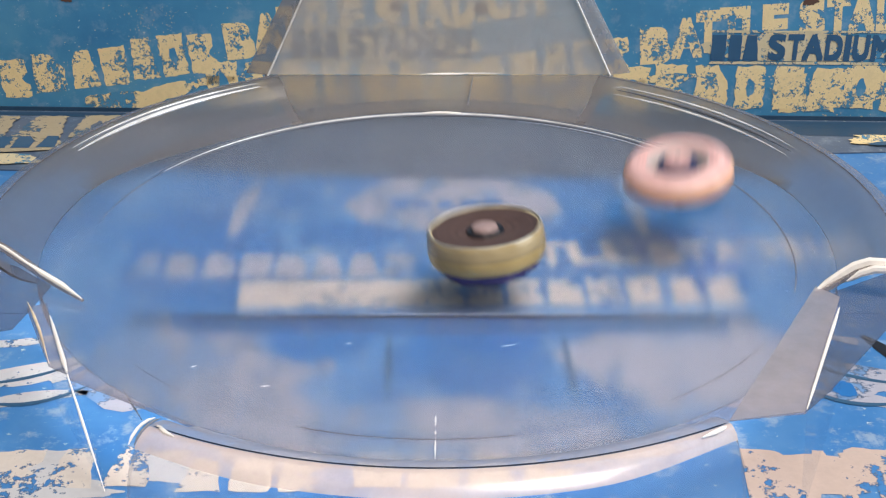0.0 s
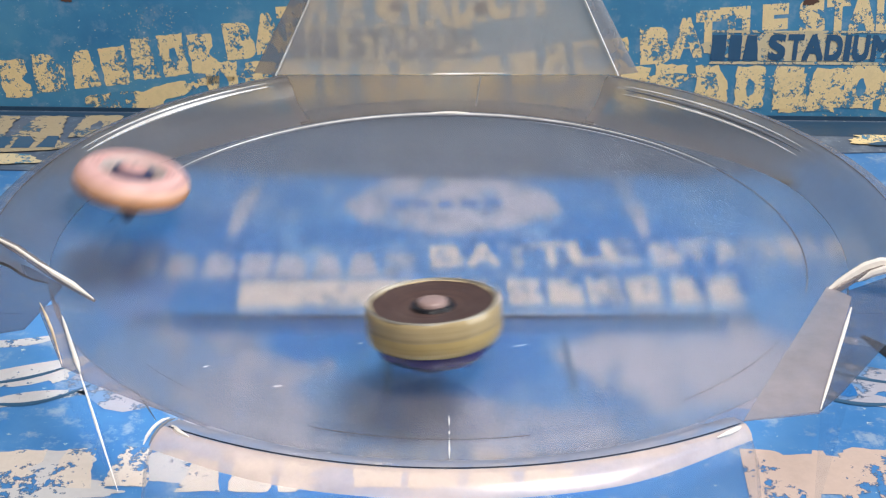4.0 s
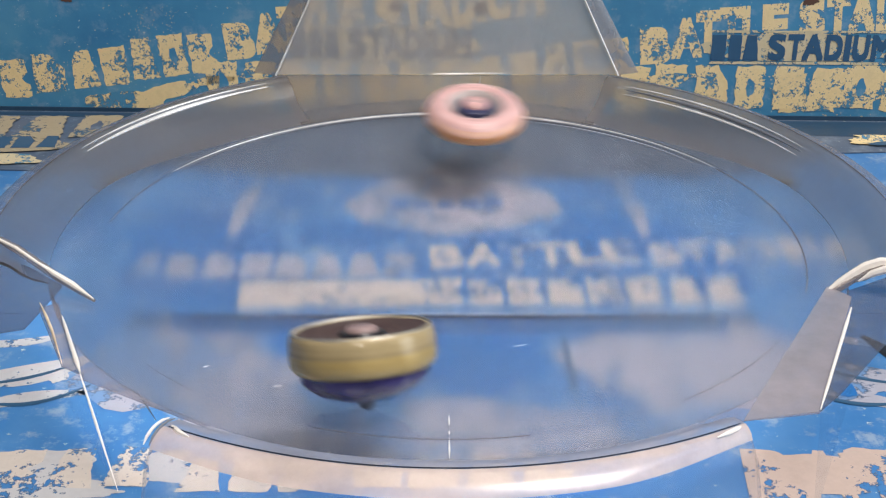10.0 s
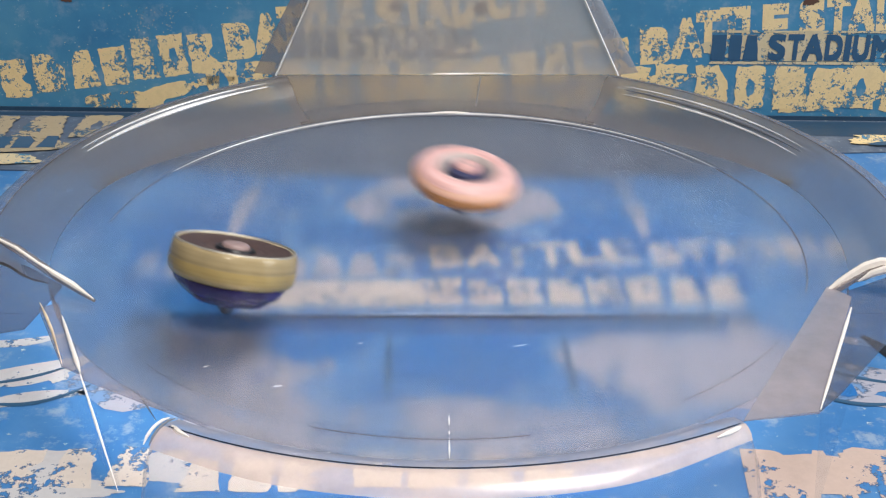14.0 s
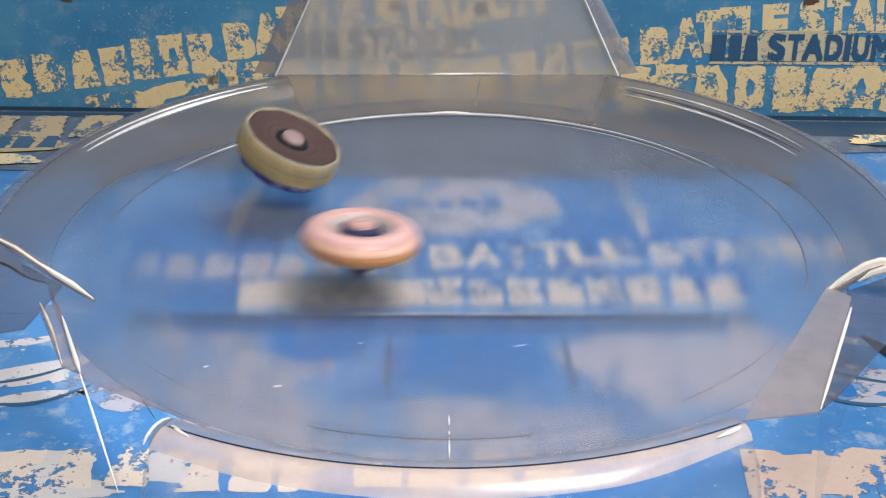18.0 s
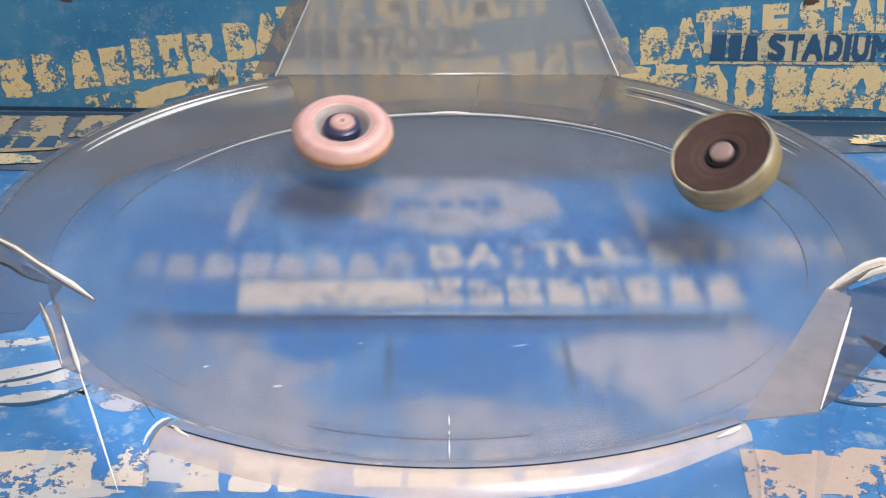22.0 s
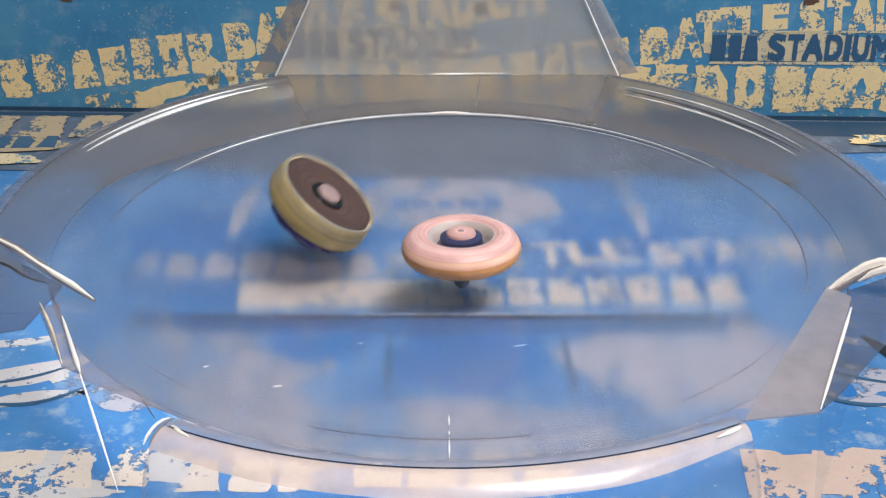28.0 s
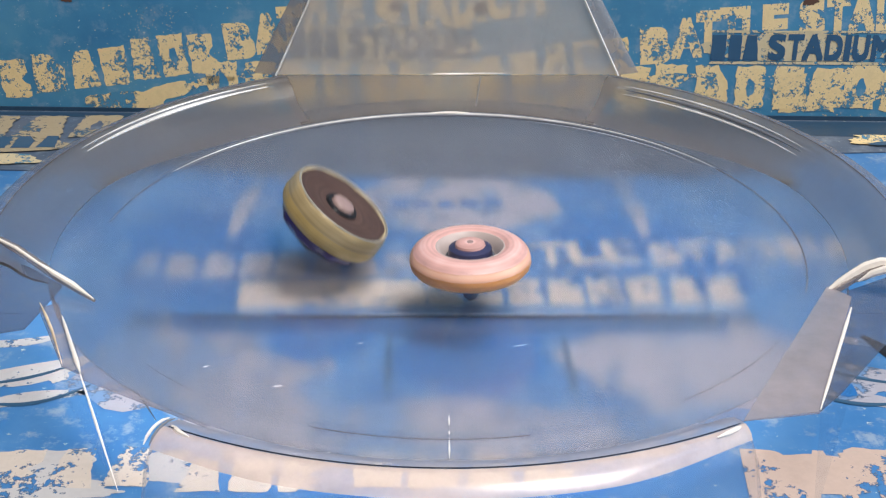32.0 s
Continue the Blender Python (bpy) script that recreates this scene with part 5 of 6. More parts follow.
        (23.2, -0.0308, -0.0633, 0.0355, 33, 57), (23.3, -0.0403, -0.0402, 0.0337, 33, 45), (23.4, -0.0466, -0.0150, 0.0327, 33, 25), (23.5, -0.0471, 0.0075, 0.0325, 34, 5),
        (23.6, -0.0424, 0.0287, 0.0329, 34, -15), (23.7, -0.0318, 0.0490, 0.0338, 34, -36), (23.8, -0.0178, 0.0668, 0.0351, 34, -55), (23.9, -0.0040, 0.0812, 0.0367, 34, -66),
        (24, 0.0118, 0.0898, 0.0383, 34, -76), (24.1, 0.0311, 0.0906, 0.0391, 35, -87), (24.2, 0.0513, 0.0840, 0.0395, 35, -105), (24.3, 0.0719, 0.0694, 0.0397, 35, -126),
        (24.4, 0.0881, 0.0500, 0.0399, 36, -145), (24.5, 0.0959, 0.0288, 0.0396, 36, -162), (24.6, 0.0973, 0.0080, 0.0392, 35, -178), (24.7, 0.0931, -0.0088, 0.0385, 34, 162),
        (24.8, 0.0839, -0.0244, 0.0374, 36, 140), (24.9, 0.0697, -0.0440, 0.0365, 38, 128), (25, 0.0525, -0.0614, 0.0363, 39, 127), (25.1, 0.0330, -0.0693, 0.0358, 38, 124),
        (25.2, 0.0130, -0.0736, 0.0356, 36, 113), (25.3, -0.0055, -0.0785, 0.0362, 34, 93), (25.4, -0.0209, -0.0789, 0.0368, 35, 77), (25.5, -0.0312, -0.0691, 0.0358, 36, 69),
        (25.6, -0.0420, -0.0529, 0.0348, 36, 59), (25.7, -0.0512, -0.0332, 0.0339, 36, 45), (25.8, -0.0566, -0.0128, 0.0335, 36, 29), (25.9, -0.0581, 0.0088, 0.0336, 36, 10),
        (26, -0.0543, 0.0322, 0.0341, 36, -13), (26.1, -0.0451, 0.0537, 0.0350, 36, -36), (26.2, -0.0293, 0.0691, 0.0356, 36, -56), (26.3, -0.0096, 0.0783, 0.0360, 36, -74),
        (26.4, 0.0117, 0.0802, 0.0363, 36, -91), (26.5, 0.0327, 0.0748, 0.0363, 36, -108), (26.6, 0.0519, 0.0616, 0.0360, 37, -125), (26.7, 0.0662, 0.0421, 0.0356, 37, -143),
        (26.8, 0.0733, 0.0166, 0.0351, 37, -163), (26.9, 0.0736, -0.0093, 0.0350, 37, 178), (27, 0.0668, -0.0308, 0.0349, 37, 162), (27.1, 0.0548, -0.0480, 0.0348, 37, 147),
        (27.2, 0.0369, -0.0598, 0.0345, 37, 132), (27.3, 0.0173, -0.0665, 0.0344, 37, 116), (27.4, -0.0001, -0.0676, 0.0343, 37, 102), (27.5, -0.0176, -0.0601, 0.0337, 38, 87),
        (27.6, -0.0366, -0.0403, 0.0327, 38, 61), (27.7, -0.0486, -0.0230, 0.0326, 38, 39), (27.8, -0.0547, -0.0069, 0.0328, 38, 22), (27.9, -0.0562, 0.0083, 0.0330, 38, 7),
        (28, -0.0527, 0.0235, 0.0331, 38, -8), (28.1, -0.0438, 0.0401, 0.0333, 38, -26), (28.2, -0.0308, 0.0544, 0.0336, 38, -44), (28.3, -0.0153, 0.0630, 0.0339, 38, -60),
        (28.4, 0.0020, 0.0666, 0.0340, 38, -75), (28.5, 0.0208, 0.0652, 0.0342, 38, -91), (28.6, 0.0381, 0.0581, 0.0343, 38, -107), (28.7, 0.0516, 0.0448, 0.0340, 38, -123),
        (28.8, 0.0608, 0.0268, 0.0337, 38, -140), (28.9, 0.0650, 0.0036, 0.0335, 38, -162), (29, 0.0642, -0.0193, 0.0338, 38, 178), (29.1, 0.0581, -0.0361, 0.0340, 38, 162),
        (29.2, 0.0480, -0.0484, 0.0340, 38, 148), (29.3, 0.0335, -0.0562, 0.0337, 38, 134), (29.4, 0.0168, -0.0594, 0.0333, 38, 119), (29.5, -0.0019, -0.0572, 0.0328, 38, 101),
        (29.6, -0.0197, -0.0510, 0.0325, 38, 82), (29.7, -0.0331, -0.0401, 0.0323, 38, 64), (29.8, -0.0430, -0.0258, 0.0321, 38, 45), (29.9, -0.0490, -0.0087, 0.0321, 38, 25),
        (30, -0.0505, 0.0093, 0.0323, 38, 5), (30.1, -0.0466, 0.0260, 0.0325, 38, -13), (30.2, -0.0372, 0.0412, 0.0327, 38, -31), (30.3, -0.0210, 0.0546, 0.0330, 38, -52),
        (30.4, -0.0021, 0.0625, 0.0335, 38, -71), (30.5, 0.0146, 0.0615, 0.0335, 38, -86), (30.6, 0.0297, 0.0550, 0.0334, 38, -102), (30.7, 0.0438, 0.0457, 0.0334, 38, -117),
        (30.8, 0.0544, 0.0325, 0.0334, 38, -133), (30.9, 0.0599, 0.0139, 0.0331, 38, -152), (31, 0.0602, -0.0061, 0.0329, 38, -171), (31.1, 0.0542, -0.0246, 0.0328, 38, 170),
        (31.2, 0.0443, -0.0409, 0.0330, 38, 151), (31.3, 0.0324, -0.0538, 0.0334, 38, 134), (31.4, 0.0183, -0.0618, 0.0337, 38, 120), (31.5, 0.0011, -0.0626, 0.0335, 38, 104),
        (31.6, -0.0160, -0.0575, 0.0332, 38, 87), (31.7, -0.0302, -0.0448, 0.0325, 38, 69), (31.8, -0.0411, -0.0275, 0.0320, 38, 48), (31.9, -0.0450, -0.0071, 0.0315, 38, 24),
        (32, -0.0462, 0.0147, 0.0319, 38, -2),
    ]
    pink = [
        (0, 0.1022, 0.0391, 0.0434, 10, -145), (0.1, 0.0699, -0.0600, 0.0403, 8, 153), (0.2, -0.0037, -0.1153, 0.0449, 11, 107), (0.3, -0.0895, -0.1083, 0.0501, 15, 73),
        (0.4, -0.1415, -0.0394, 0.0516, 16, 40), (0.5, -0.1503, 0.0429, 0.0557, 17, 9), (0.6, -0.1164, 0.1190, 0.0624, 19, -22), (0.7, -0.0685, 0.1214, 0.0499, 15, -37),
        (0.8, -0.0282, 0.0659, 0.0377, 7, -41), (0.9, 0.0589, 0.0513, 0.0383, 7, -125), (1, 0.1198, 0.1038, 0.0550, 17, -122), (1.1, 0.1372, 0.0841, 0.0564, 17, -132),
        (1.2, 0.1425, 0.0412, 0.0511, 15, -148), (1.3, 0.1455, -0.0148, 0.0507, 15, -171), (1.4, 0.1144, -0.0031, 0.0443, 11, -168), (1.5, 0.0472, -0.0549, 0.0375, 7, 144),
        (1.6, -0.0114, -0.0728, 0.0379, 7, 101), (1.7, -0.0630, -0.0749, 0.0419, 9, 73), (1.8, -0.0983, -0.0449, 0.0438, 10, 50), (1.9, -0.1343, 0.0131, 0.0493, 14, 20),
        (2, -0.1110, 0.0627, 0.0479, 13, -4), (2.1, -0.0491, 0.1156, 0.0473, 13, -44), (2.2, 0.0312, 0.1163, 0.0458, 12, -86), (2.3, 0.0988, 0.0622, 0.0448, 11, -133),
        (2.4, 0.1207, -0.0194, 0.0459, 12, -175), (2.5, 0.1076, -0.0742, 0.0479, 13, 161), (2.6, 0.0513, -0.1337, 0.0503, 15, 129), (2.7, -0.0056, -0.1394, 0.0498, 14, 107),
        (2.8, -0.1188, -0.0606, 0.0490, 14, 51), (2.9, -0.1261, 0.0186, 0.0480, 13, 17), (3, -0.1223, 0.0473, 0.0486, 13, 4), (3.1, -0.0458, 0.1161, 0.0471, 12, -45),
        (3.2, 0.0393, 0.1216, 0.0475, 13, -89), (3.3, 0.1077, 0.0740, 0.0479, 13, -130), (3.4, 0.1356, -0.0085, 0.0488, 14, -169), (3.5, 0.1066, -0.0884, 0.0493, 14, 156),
        (3.6, 0.0541, -0.1286, 0.0496, 14, 130), (3.7, -0.0028, -0.1376, 0.0494, 14, 108), (3.8, -0.0623, -0.1118, 0.0479, 13, 83), (3.9, -0.1187, -0.0542, 0.0485, 13, 49),
        (4, -0.1296, 0.0171, 0.0486, 13, 18), (4.1, -0.1085, 0.0725, 0.0485, 13, -9), (4.2, -0.0436, 0.1164, 0.0470, 12, -46), (4.3, 0.0359, 0.1199, 0.0469, 12, -87),
        (4.4, 0.1025, 0.0737, 0.0469, 12, -128), (4.5, 0.1310, -0.0089, 0.0480, 13, -169), (4.6, 0.1072, -0.0825, 0.0488, 14, 158), (4.7, 0.0560, -0.1253, 0.0492, 14, 131),
        (4.8, 0.0007, -0.1340, 0.0488, 14, 109), (4.9, -0.0612, -0.1093, 0.0472, 12, 82), (5, -0.1157, -0.0529, 0.0479, 13, 49), (5.1, -0.1266, 0.0206, 0.0481, 13, 16),
        (5.2, -0.0693, 0.0950, 0.0456, 12, -29), (5.3, 0.0344, 0.1120, 0.0451, 11, -88), (5.4, 0.1238, 0.0349, 0.0474, 13, -149), (5.5, 0.1292, -0.0607, 0.0500, 15, 170),
        (5.6, 0.1019, -0.0784, 0.0474, 13, 158), (5.7, 0.0210, -0.0927, 0.0410, 9, 120), (5.8, -0.0048, -0.0832, 0.0392, 8, 106), (5.9, 0.0173, -0.0878, 0.0400, 8, 119),
        (6, 0.0123, -0.0683, 0.0373, 7, 117), (6.1, 0.0063, -0.0222, 0.0333, 4, 117), (6.2, 0.0302, 0.0237, 0.0341, 5, -137), (6.3, 0.0660, 0.0412, 0.0382, 7, -135),
        (6.4, 0.1024, 0.0281, 0.0428, 10, -151), (6.5, 0.1102, -0.0237, 0.0440, 11, -178), (6.6, 0.0683, -0.0708, 0.0415, 9, 149), (6.7, 0.0032, -0.0768, 0.0383, 5, 110),
        (6.8, -0.0492, -0.0339, 0.0362, 3, 67), (6.9, -0.0547, -0.0703, 0.0402, 2, 82), (7, -0.0539, -0.0835, 0.0421, 1, 90), (7.1, -0.0604, -0.0697, 0.0408, 2, 80),
        (7.2, -0.0673, -0.0429, 0.0389, 4, 63), (7.3, -0.0546, 0.0237, 0.0362, 4, 11), (7.4, -0.0508, 0.0028, 0.0354, 6, 30), (7.5, -0.0533, -0.0371, 0.0369, 7, 62),
        (7.6, -0.0505, -0.0476, 0.0375, 7, 70), (7.7, -0.0457, -0.0443, 0.0367, 7, 78), (7.8, -0.0261, -0.0412, 0.0351, 9, 88), (7.9, -0.0026, -0.0506, 0.0352, 10, 91),
        (8, 0.0123, -0.0660, 0.0370, 11, 90), (8.1, 0.0130, -0.0727, 0.0379, 10, 92), (8.2, -0.0000, -0.0724, 0.0377, 9, 96), (8.3, -0.0009, -0.0547, 0.0355, 7, 100),
        (8.4, 0.0159, -0.0312, 0.0339, 5, 125), (8.5, 0.0444, -0.0280, 0.0352, 6, 157), (8.6, 0.0637, -0.0366, 0.0376, 7, 162), (8.7, 0.0592, -0.0530, 0.0384, 8, 151),
        (8.8, 0.0326, -0.0590, 0.0369, 7, 133), (8.9, 0.0106, -0.0309, 0.0337, 5, 121), (9, 0.0124, 0.0099, 0.0331, 3, -172), (9.1, 0.0260, 0.0411, 0.0350, 6, -109),
        (9.2, 0.0579, 0.0515, 0.0382, 7, -125), (9.3, 0.0890, 0.0156, 0.0399, 8, -158), (9.4, 0.0628, -0.0297, 0.0371, 7, 166), (9.5, 0.0120, -0.0464, 0.0350, 6, 120),
        (9.6, -0.0229, -0.0344, 0.0345, 5, 82), (9.7, -0.0572, 0.0316, 0.0370, 7, 2), (9.8, -0.0555, 0.0705, 0.0404, 9, -25), (9.9, -0.0277, 0.1079, 0.0442, 11, -53),
        (10, 0.0155, 0.1090, 0.0438, 11, -78), (10.1, 0.0533, 0.0696, 0.0396, 8, -112), (10.2, 0.0609, 0.0103, 0.0360, 6, -162), (10.3, 0.0406, -0.0536, 0.0369, 7, 140),
        (10.4, -0.0008, -0.0810, 0.0389, 8, 108), (10.5, -0.0627, -0.0770, 0.0421, 10, 74), (10.6, -0.1010, -0.0525, 0.0449, 12, 52), (10.7, -0.1233, -0.0451, 0.0487, 14, 44),
        (10.8, -0.1141, -0.0339, 0.0460, 12, 42), (10.9, -0.1030, -0.0157, 0.0431, 11, 35), (11, -0.0745, -0.0011, 0.0382, 8, 30), (11.1, -0.0306, -0.0068, 0.0338, 5, 50),
        (11.2, 0.0104, -0.0399, 0.0344, 5, 119), (11.3, 0.0305, -0.0783, 0.0392, 8, 127), (11.4, 0.0270, -0.1083, 0.0441, 11, 122), (11.5, -0.0015, -0.1218, 0.0463, 12, 108),
        (11.6, -0.0301, -0.1070, 0.0442, 11, 95), (11.7, -0.0367, -0.0603, 0.0376, 7, 82), (11.8, 0.0028, 0.0018, 0.0327, 0, 114), (11.9, 0.0321, 0.0234, 0.0342, 5, -139),
        (12, 0.0706, 0.0293, 0.0380, 8, -146), (12.1, 0.1014, 0.0109, 0.0420, 10, -161), (12.2, 0.1061, -0.0398, 0.0441, 11, 174), (12.3, 0.0827, -0.0621, 0.0424, 10, 157),
        (12.4, 0.0327, -0.0700, 0.0382, 8, 130), (12.5, -0.0061, -0.0420, 0.0346, 6, 101), (12.6, -0.0322, 0.0059, 0.0339, 5, 30), (12.7, -0.0352, 0.0609, 0.0376, 7, -33),
        (12.8, -0.0144, 0.1067, 0.0435, 11, -60), (12.9, 0.0259, 0.1229, 0.0470, 13, -82), (13, 0.0625, 0.1036, 0.0458, 12, -103), (13.1, 0.0762, 0.0517, 0.0403, 9, -132),
        (13.2, 0.0613, -0.0028, 0.0360, 7, -174), (13.3, 0.0217, -0.0405, 0.0348, 6, 130), (13.4, -0.0376, -0.0604, 0.0377, 8, 81), (13.5, -0.0653, -0.0510, 0.0393, 9, 63),
        (13.6, -0.0993, -0.0164, 0.0425, 10, 34), (13.7, -0.1110, 0.0279, 0.0450, 11, 3), (13.8, -0.0993, 0.0520, 0.0445, 11, -17), (13.9, -0.0388, 0.0711, 0.0390, 10, -30),
        (14, 0.0101, 0.0506, 0.0352, 10, -29), (14.1, 0.0446, 0.0088, 0.0346, 8, -33), (14.2, 0.0601, -0.0379, 0.0373, 3, -37), (14.3, 0.0571, -0.0833, 0.0420, 5, 134),
        (14.4, 0.0288, -0.1147, 0.0453, 11, 121), (14.5, 0.0022, -0.1174, 0.0452, 12, 110), (14.6, -0.0230, -0.1083, 0.0441, 11, 98), (14.7, -0.0476, -0.0886, 0.0423, 10, 84),
        (14.8, -0.0694, -0.0635, 0.0412, 10, 67), (14.9, -0.0891, -0.0320, 0.0414, 10, 46), (15, -0.1009, 0.0029, 0.0425, 11, 25), (15.1, -0.0952, 0.0398, 0.0429, 11, 4),
        (15.2, -0.0754, 0.0721, 0.0431, 11, -18), (15.3, -0.0427, 0.0919, 0.0424, 10, -41), (15.4, -0.0044, 0.0946, 0.0411, 10, -66), (15.5, 0.0317, 0.0739, 0.0387, 8, -96),
        (15.6, 0.0559, 0.0391, 0.0369, 7, -133), (15.7, 0.0629, -0.0039, 0.0362, 7, -175), (15.8, 0.0501, -0.0421, 0.0366, 7, 152), (15.9, 0.0132, -0.0638, 0.0367, 7, 118),
        (16, -0.0242, -0.0525, 0.0359, 7, 88), (16.1, -0.0522, -0.0212, 0.0358, 7, 51), (16.2, -0.0544, 0.0289, 0.0365, 7, 3), (16.3, -0.0236, 0.0655, 0.0374, 8, -44),
        (16.4, 0.0323, 0.0680, 0.0380, 8, -98), (16.5, 0.0658, 0.0305, 0.0375, 8, -144), (16.6, 0.0524, 0.0010, 0.0352, 6, -169), (16.7, 0.0084, -0.0159, 0.0331, 1, 170),
        (16.8, -0.0377, -0.0233, 0.0348, 4, -46), (16.9, -0.0638, -0.0007, 0.0368, 8, -65), (17, -0.0727, 0.0300, 0.0388, 9, -72), (17.1, -0.0452, 0.0509, 0.0373, 9, -66),
        (17.2, -0.0062, 0.0550, 0.0356, 8, -67), (17.3, 0.0193, 0.0305, 0.0340, 6, -98), (17.4, 0.0296, -0.0060, 0.0334, 6, 170), (17.5, 0.0167, -0.0516, 0.0354, 7, 123),
        (17.6, -0.0048, -0.0852, 0.0394, 9, 106), (17.7, -0.0361, -0.0763, 0.0394, 9, 87), (17.8, -0.0624, -0.0546, 0.0393, 9, 66), (17.9, -0.0570, -0.0296, 0.0368, 8, 55),
        (18, -0.0333, -0.0073, 0.0340, 6, 49), (18.1, 0.0054, -0.0016, 0.0328, 1, 124), (18.2, 0.0419, -0.0146, 0.0345, 6, 166), (18.3, 0.0576, -0.0498, 0.0380, 8, 152),
        (18.4, 0.0566, -0.0810, 0.0416, 10, 140), (18.5, 0.0315, -0.0865, 0.0404, 10, 127), (18.6, 0.0040, -0.0746, 0.0380, 8, 111), (18.7, -0.0040, -0.0270, 0.0334, 6, 101),
        (18.8, -0.0010, 0.0254, 0.0333, 6, -57), (18.9, 0.0210, 0.0528, 0.0356, 7, -95), (19, 0.0375, 0.0674, 0.0382, 8, -103), (19.1, 0.0127, 0.0750, 0.0382, 8, -80),
        (19.2, -0.0212, 0.0750, 0.0385, 9, -50), (19.3, -0.0396, 0.0766, 0.0397, 9, -37), (19.4, -0.0507, 0.0755, 0.0406, 10, -30), (19.5, -0.0535, 0.0729, 0.0405, 10, -28),
        (19.6, -0.0508, 0.0628, 0.0390, 9, -22), (19.7, -0.0420, 0.0349, 0.0356, 9, 3), (19.8, -0.0366, 0.0009, 0.0342, 10, 22), (19.9, -0.0460, -0.0302, 0.0357, 13, 20),
        (20, -0.0575, -0.0535, 0.0387, 14, 17), (20.1, -0.0687, -0.0580, 0.0404, 13, 21), (20.2, -0.0719, -0.0462, 0.0397, 11, 31), (20.3, -0.0509, -0.0105, 0.0354, 8, 33),
        (20.4, -0.0147, 0.0249, 0.0335, 6, -16), (20.5, 0.0255, 0.0375, 0.0347, 7, -113), (20.6, 0.0632, 0.0332, 0.0373, 8, -141), (20.7, 0.0917, 0.0117, 0.0403, 10, -160),
        (20.8, 0.1037, -0.0166, 0.0426, 11, -176), (20.9, 0.0916, -0.0456, 0.0421, 11, 167), (21, 0.0674, -0.0661, 0.0407, 10, 150), (21.1, 0.0312, -0.0665, 0.0377, 8, 130),
        (21.2, -0.0059, -0.0548, 0.0356, 7, 103), (21.3, -0.0302, -0.0232, 0.0343, 6, 67), (21.4, -0.0453, 0.0168, 0.0351, 7, 14), (21.5, -0.0429, 0.0566, 0.0377, 8, -25),
        (21.6, -0.0323, 0.0886, 0.0411, 10, -48), (21.7, -0.0233, 0.0971, 0.0421, 13, -65), (21.8, -0.0196, 0.0960, 0.0417, 16, -76), (21.9, -0.0324, 0.0955, 0.0423, 19, -82),
        (22, -0.0473, 0.0886, 0.0423, 20, -84), (22.1, -0.0509, 0.0732, 0.0402, 18, -81), (22.2, -0.0528, 0.0496, 0.0379, 13, -69), (22.3, -0.0589, 0.0125, 0.0363, 7, -27),
        (22.4, -0.0646, -0.0224, 0.0374, 7, 43), (22.5, -0.0720, -0.0344, 0.0389, 9, 52), (22.6, -0.0739, -0.0380, 0.0394, 10, 53), (22.7, -0.0583, -0.0483, 0.0383, 9, 65),
        (22.8, -0.0405, -0.0454, 0.0363, 8, 73), (22.9, -0.0348, -0.0000, 0.0341, 6, 38), (23, -0.0233, 0.0476, 0.0354, 7, -34), (23.1, 0.0118, 0.0589, 0.0360, 8, -82),
        (23.2, 0.0496, 0.0487, 0.0371, 8, -122), (23.3, 0.0775, 0.0258, 0.0387, 9, -150), (23.4, 0.0896, -0.0043, 0.0398, 10, -171), (23.5, 0.0768, -0.0399, 0.0393, 10, 165),
        (23.6, 0.0526, -0.0667, 0.0392, 9, 144), (23.7, 0.0182, -0.0665, 0.0372, 4, 124), (23.8, -0.0170, -0.0531, 0.0356, 2, -6), (23.9, -0.0396, -0.0246, 0.0350, 5, -56),
        (24, -0.0515, 0.0114, 0.0355, 7, -63), (24.1, -0.0433, 0.0475, 0.0368, 7, -57), (24.2, -0.0243, 0.0748, 0.0386, 8, -55), (24.3, -0.0025, 0.0790, 0.0386, 8, -65),
        (24.4, 0.0115, 0.0694, 0.0374, 9, -79), (24.5, 0.0015, 0.0487, 0.0350, 7, -69), (24.6, -0.0167, 0.0268, 0.0337, 7, -19), (24.7, -0.0367, 0.0171, 0.0345, 8, -5),
        (24.8, -0.0536, 0.0133, 0.0357, 9, -18), (24.9, -0.0604, 0.0169, 0.0367, 11, -31), (25, -0.0579, 0.0186, 0.0364, 12, -35), (25.1, -0.0401, -0.0011, 0.0345, 11, -31),
        (25.2, -0.0209, -0.0186, 0.0335, 7, -14), (25.3, -0.0130, -0.0057, 0.0331, 4, 23), (25.4, -0.0048, 0.0100, 0.0330, 3, 29), (25.5, 0.0104, 0.0057, 0.0330, 3, 163),
        (25.6, 0.0233, -0.0026, 0.0332, 6, 166), (25.7, 0.0311, -0.0129, 0.0337, 6, 159), (25.8, 0.0303, -0.0249, 0.0342, 6, 147), (25.9, 0.0246, -0.0342, 0.0344, 6, 136),
        (26, 0.0146, -0.0362, 0.0342, 6, 125), (26.1, 0.0035, -0.0330, 0.0338, 5, 112), (26.2, -0.0063, -0.0235, 0.0333, 5, 97), (26.3, -0.0129, -0.0118, 0.0332, 5, 78),
        (26.4, -0.0118, 0.0004, 0.0331, 3, 60), (26.5, -0.0058, 0.0100, 0.0330, 3, 34), (26.6, 0.0049, 0.0118, 0.0330, 3, -163), (26.7, 0.0152, 0.0076, 0.0331, 3, -179),
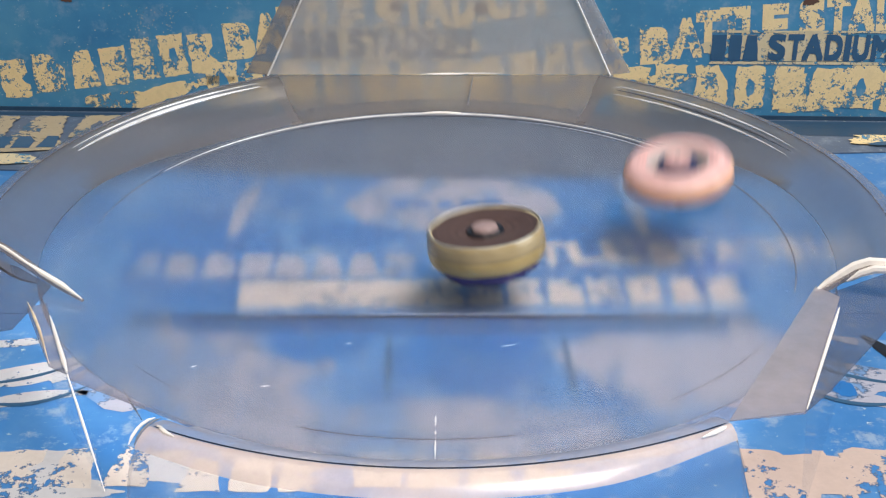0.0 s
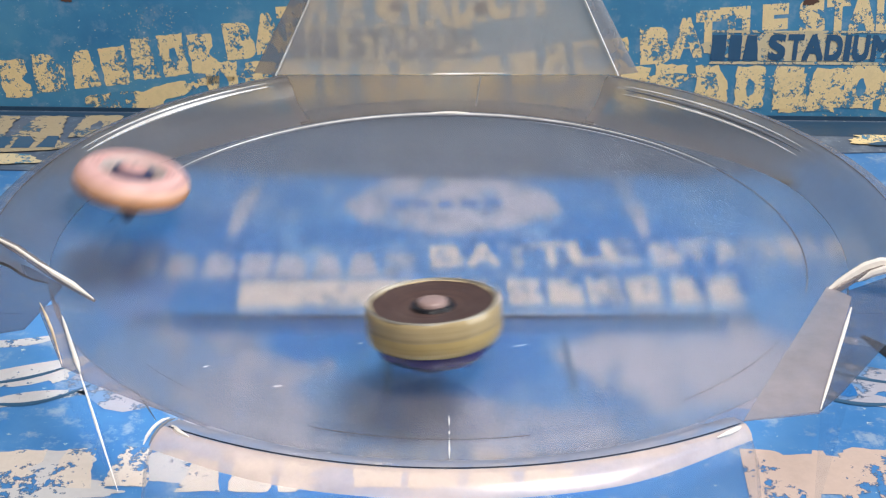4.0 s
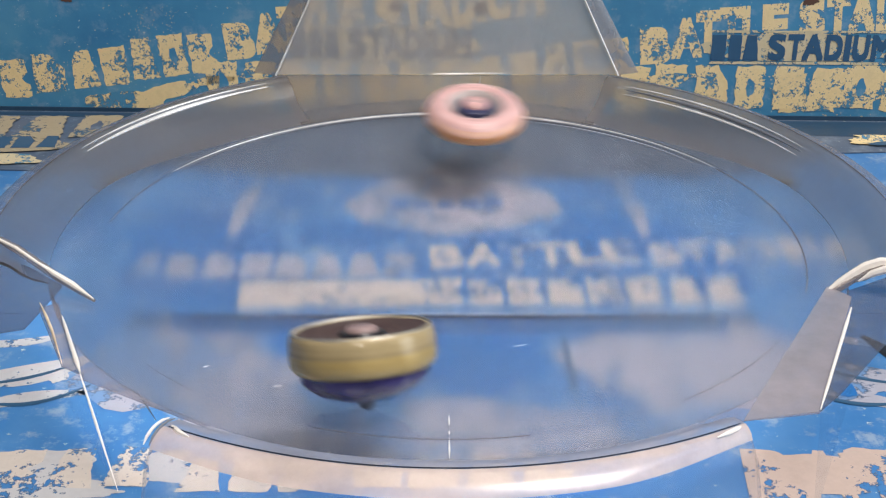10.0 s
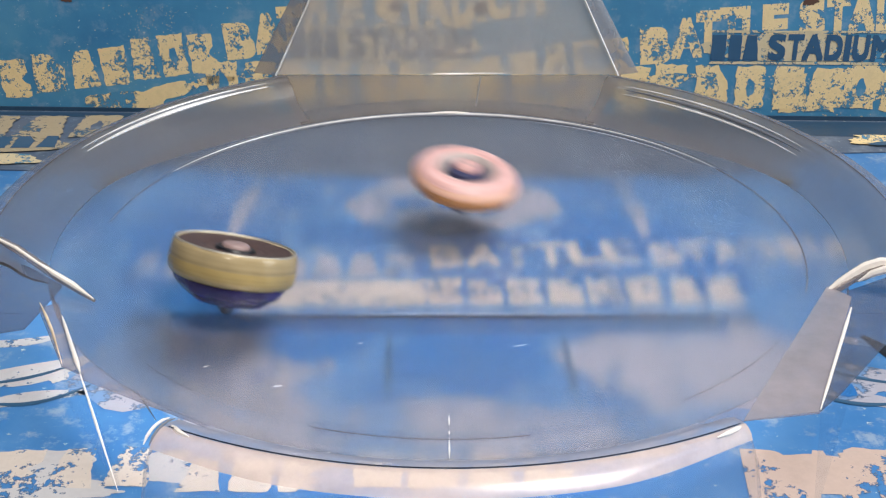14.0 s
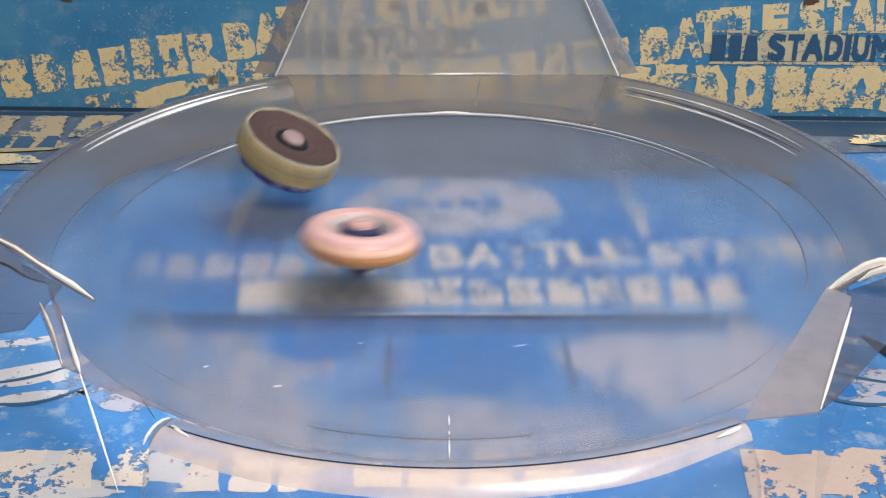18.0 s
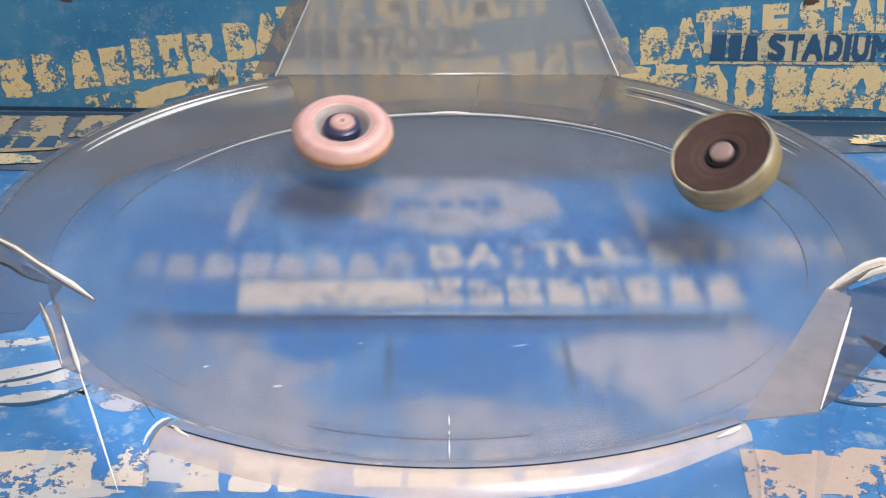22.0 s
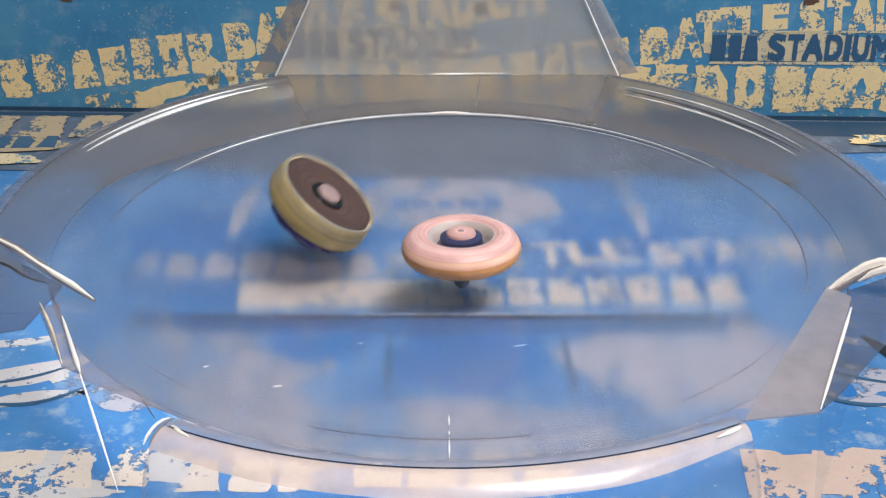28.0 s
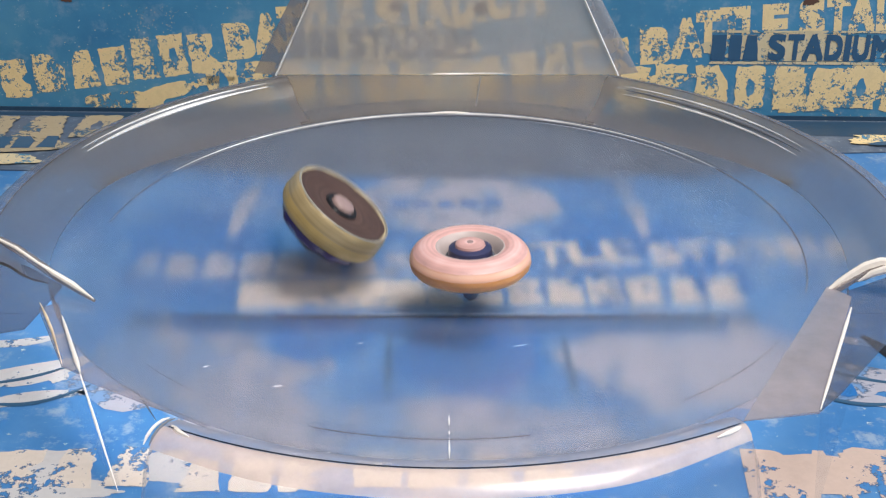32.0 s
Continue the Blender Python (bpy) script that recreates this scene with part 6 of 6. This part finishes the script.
        (26.8, 0.0198, -0.0041, 0.0332, 4, 158), (26.9, 0.0200, -0.0162, 0.0333, 4, 142), (27, 0.0138, -0.0226, 0.0334, 4, 129), (27.1, 0.0053, -0.0243, 0.0333, 4, 115),
        (27.2, -0.0026, -0.0183, 0.0332, 4, 101), (27.3, -0.0092, -0.0096, 0.0331, 3, 82), (27.4, -0.0124, -0.0035, 0.0331, 3, 67), (27.5, -0.0123, 0.0032, 0.0331, 3, 51),
        (27.6, -0.0086, 0.0120, 0.0331, 3, 20), (27.7, -0.0028, 0.0117, 0.0330, 2, 23), (27.8, 0.0028, 0.0059, 0.0329, 1, 117), (27.9, 0.0065, -0.0036, 0.0329, 1, 126),
        (28, 0.0073, -0.0137, 0.0331, 2, 121), (28.1, 0.0019, -0.0204, 0.0332, 3, 110), (28.2, -0.0045, -0.0244, 0.0334, 3, 100), (28.3, -0.0085, -0.0243, 0.0334, 3, 94),
        (28.4, -0.0099, -0.0224, 0.0334, 3, 91), (28.5, -0.0067, -0.0201, 0.0333, 3, 95), (28.6, -0.0009, -0.0180, 0.0332, 3, 104), (28.7, 0.0072, -0.0170, 0.0332, 3, 120),
        (28.8, 0.0136, -0.0182, 0.0333, 3, 131), (28.9, 0.0122, -0.0249, 0.0334, 3, 125), (29, 0.0088, -0.0308, 0.0337, 3, 119), (29.1, 0.0072, -0.0280, 0.0335, 3, 117),
        (29.2, 0.0063, -0.0222, 0.0333, 3, 117), (29.3, 0.0064, -0.0155, 0.0331, 2, 119), (29.4, 0.0073, -0.0094, 0.0330, 1, 124), (29.5, 0.0090, -0.0074, 0.0330, 1, 130),
        (29.6, 0.0111, -0.0073, 0.0330, 2, 135), (29.7, 0.0134, -0.0081, 0.0331, 2, 139), (29.8, 0.0147, -0.0097, 0.0331, 2, 140), (29.9, 0.0136, -0.0119, 0.0331, 2, 136),
        (30, 0.0109, -0.0138, 0.0331, 2, 129), (30.1, 0.0069, -0.0144, 0.0331, 2, 120), (30.2, 0.0027, -0.0137, 0.0331, 2, 111), (30.3, -0.0002, -0.0104, 0.0330, 1, 104),
        (30.4, -0.0019, -0.0071, 0.0329, 1, 98), (30.5, -0.0021, -0.0067, 0.0329, 1, 97), (30.6, -0.0010, -0.0071, 0.0329, 1, 101), (30.7, 0.0022, -0.0065, 0.0329, 1, 110),
        (30.8, 0.0055, -0.0071, 0.0329, 1, 120), (30.9, 0.0082, -0.0116, 0.0331, 2, 124), (31, 0.0082, -0.0159, 0.0332, 2, 122), (31.1, 0.0010, -0.0171, 0.0332, 2, 108),
        (31.2, -0.0064, -0.0160, 0.0332, 2, 93), (31.3, -0.0079, -0.0109, 0.0331, 2, 86), (31.4, -0.0065, -0.0051, 0.0330, 1, 83), (31.5, -0.0029, -0.0014, 0.0328, 1, 90),
        (31.6, 0.0018, -0.0003, 0.0327, 0, 109), (31.7, 0.0065, -0.0050, 0.0329, 1, 124), (31.8, 0.0101, -0.0116, 0.0331, 2, 129), (31.9, 0.0109, -0.0180, 0.0332, 2, 126),
        (32, 0.0107, -0.0244, 0.0334, 2, 123),
    ]
    for top, rows, rise, rate in ((top_a, dark, 0.0193, -43.0), (top_b, pink, 0.0195, 47.0)):
        walk(top, [(t, top_pose(x, y, z, lean, way, rate * i, rise)) for i, (t, x, y, z, lean, way) in enumerate(rows)])


motions()
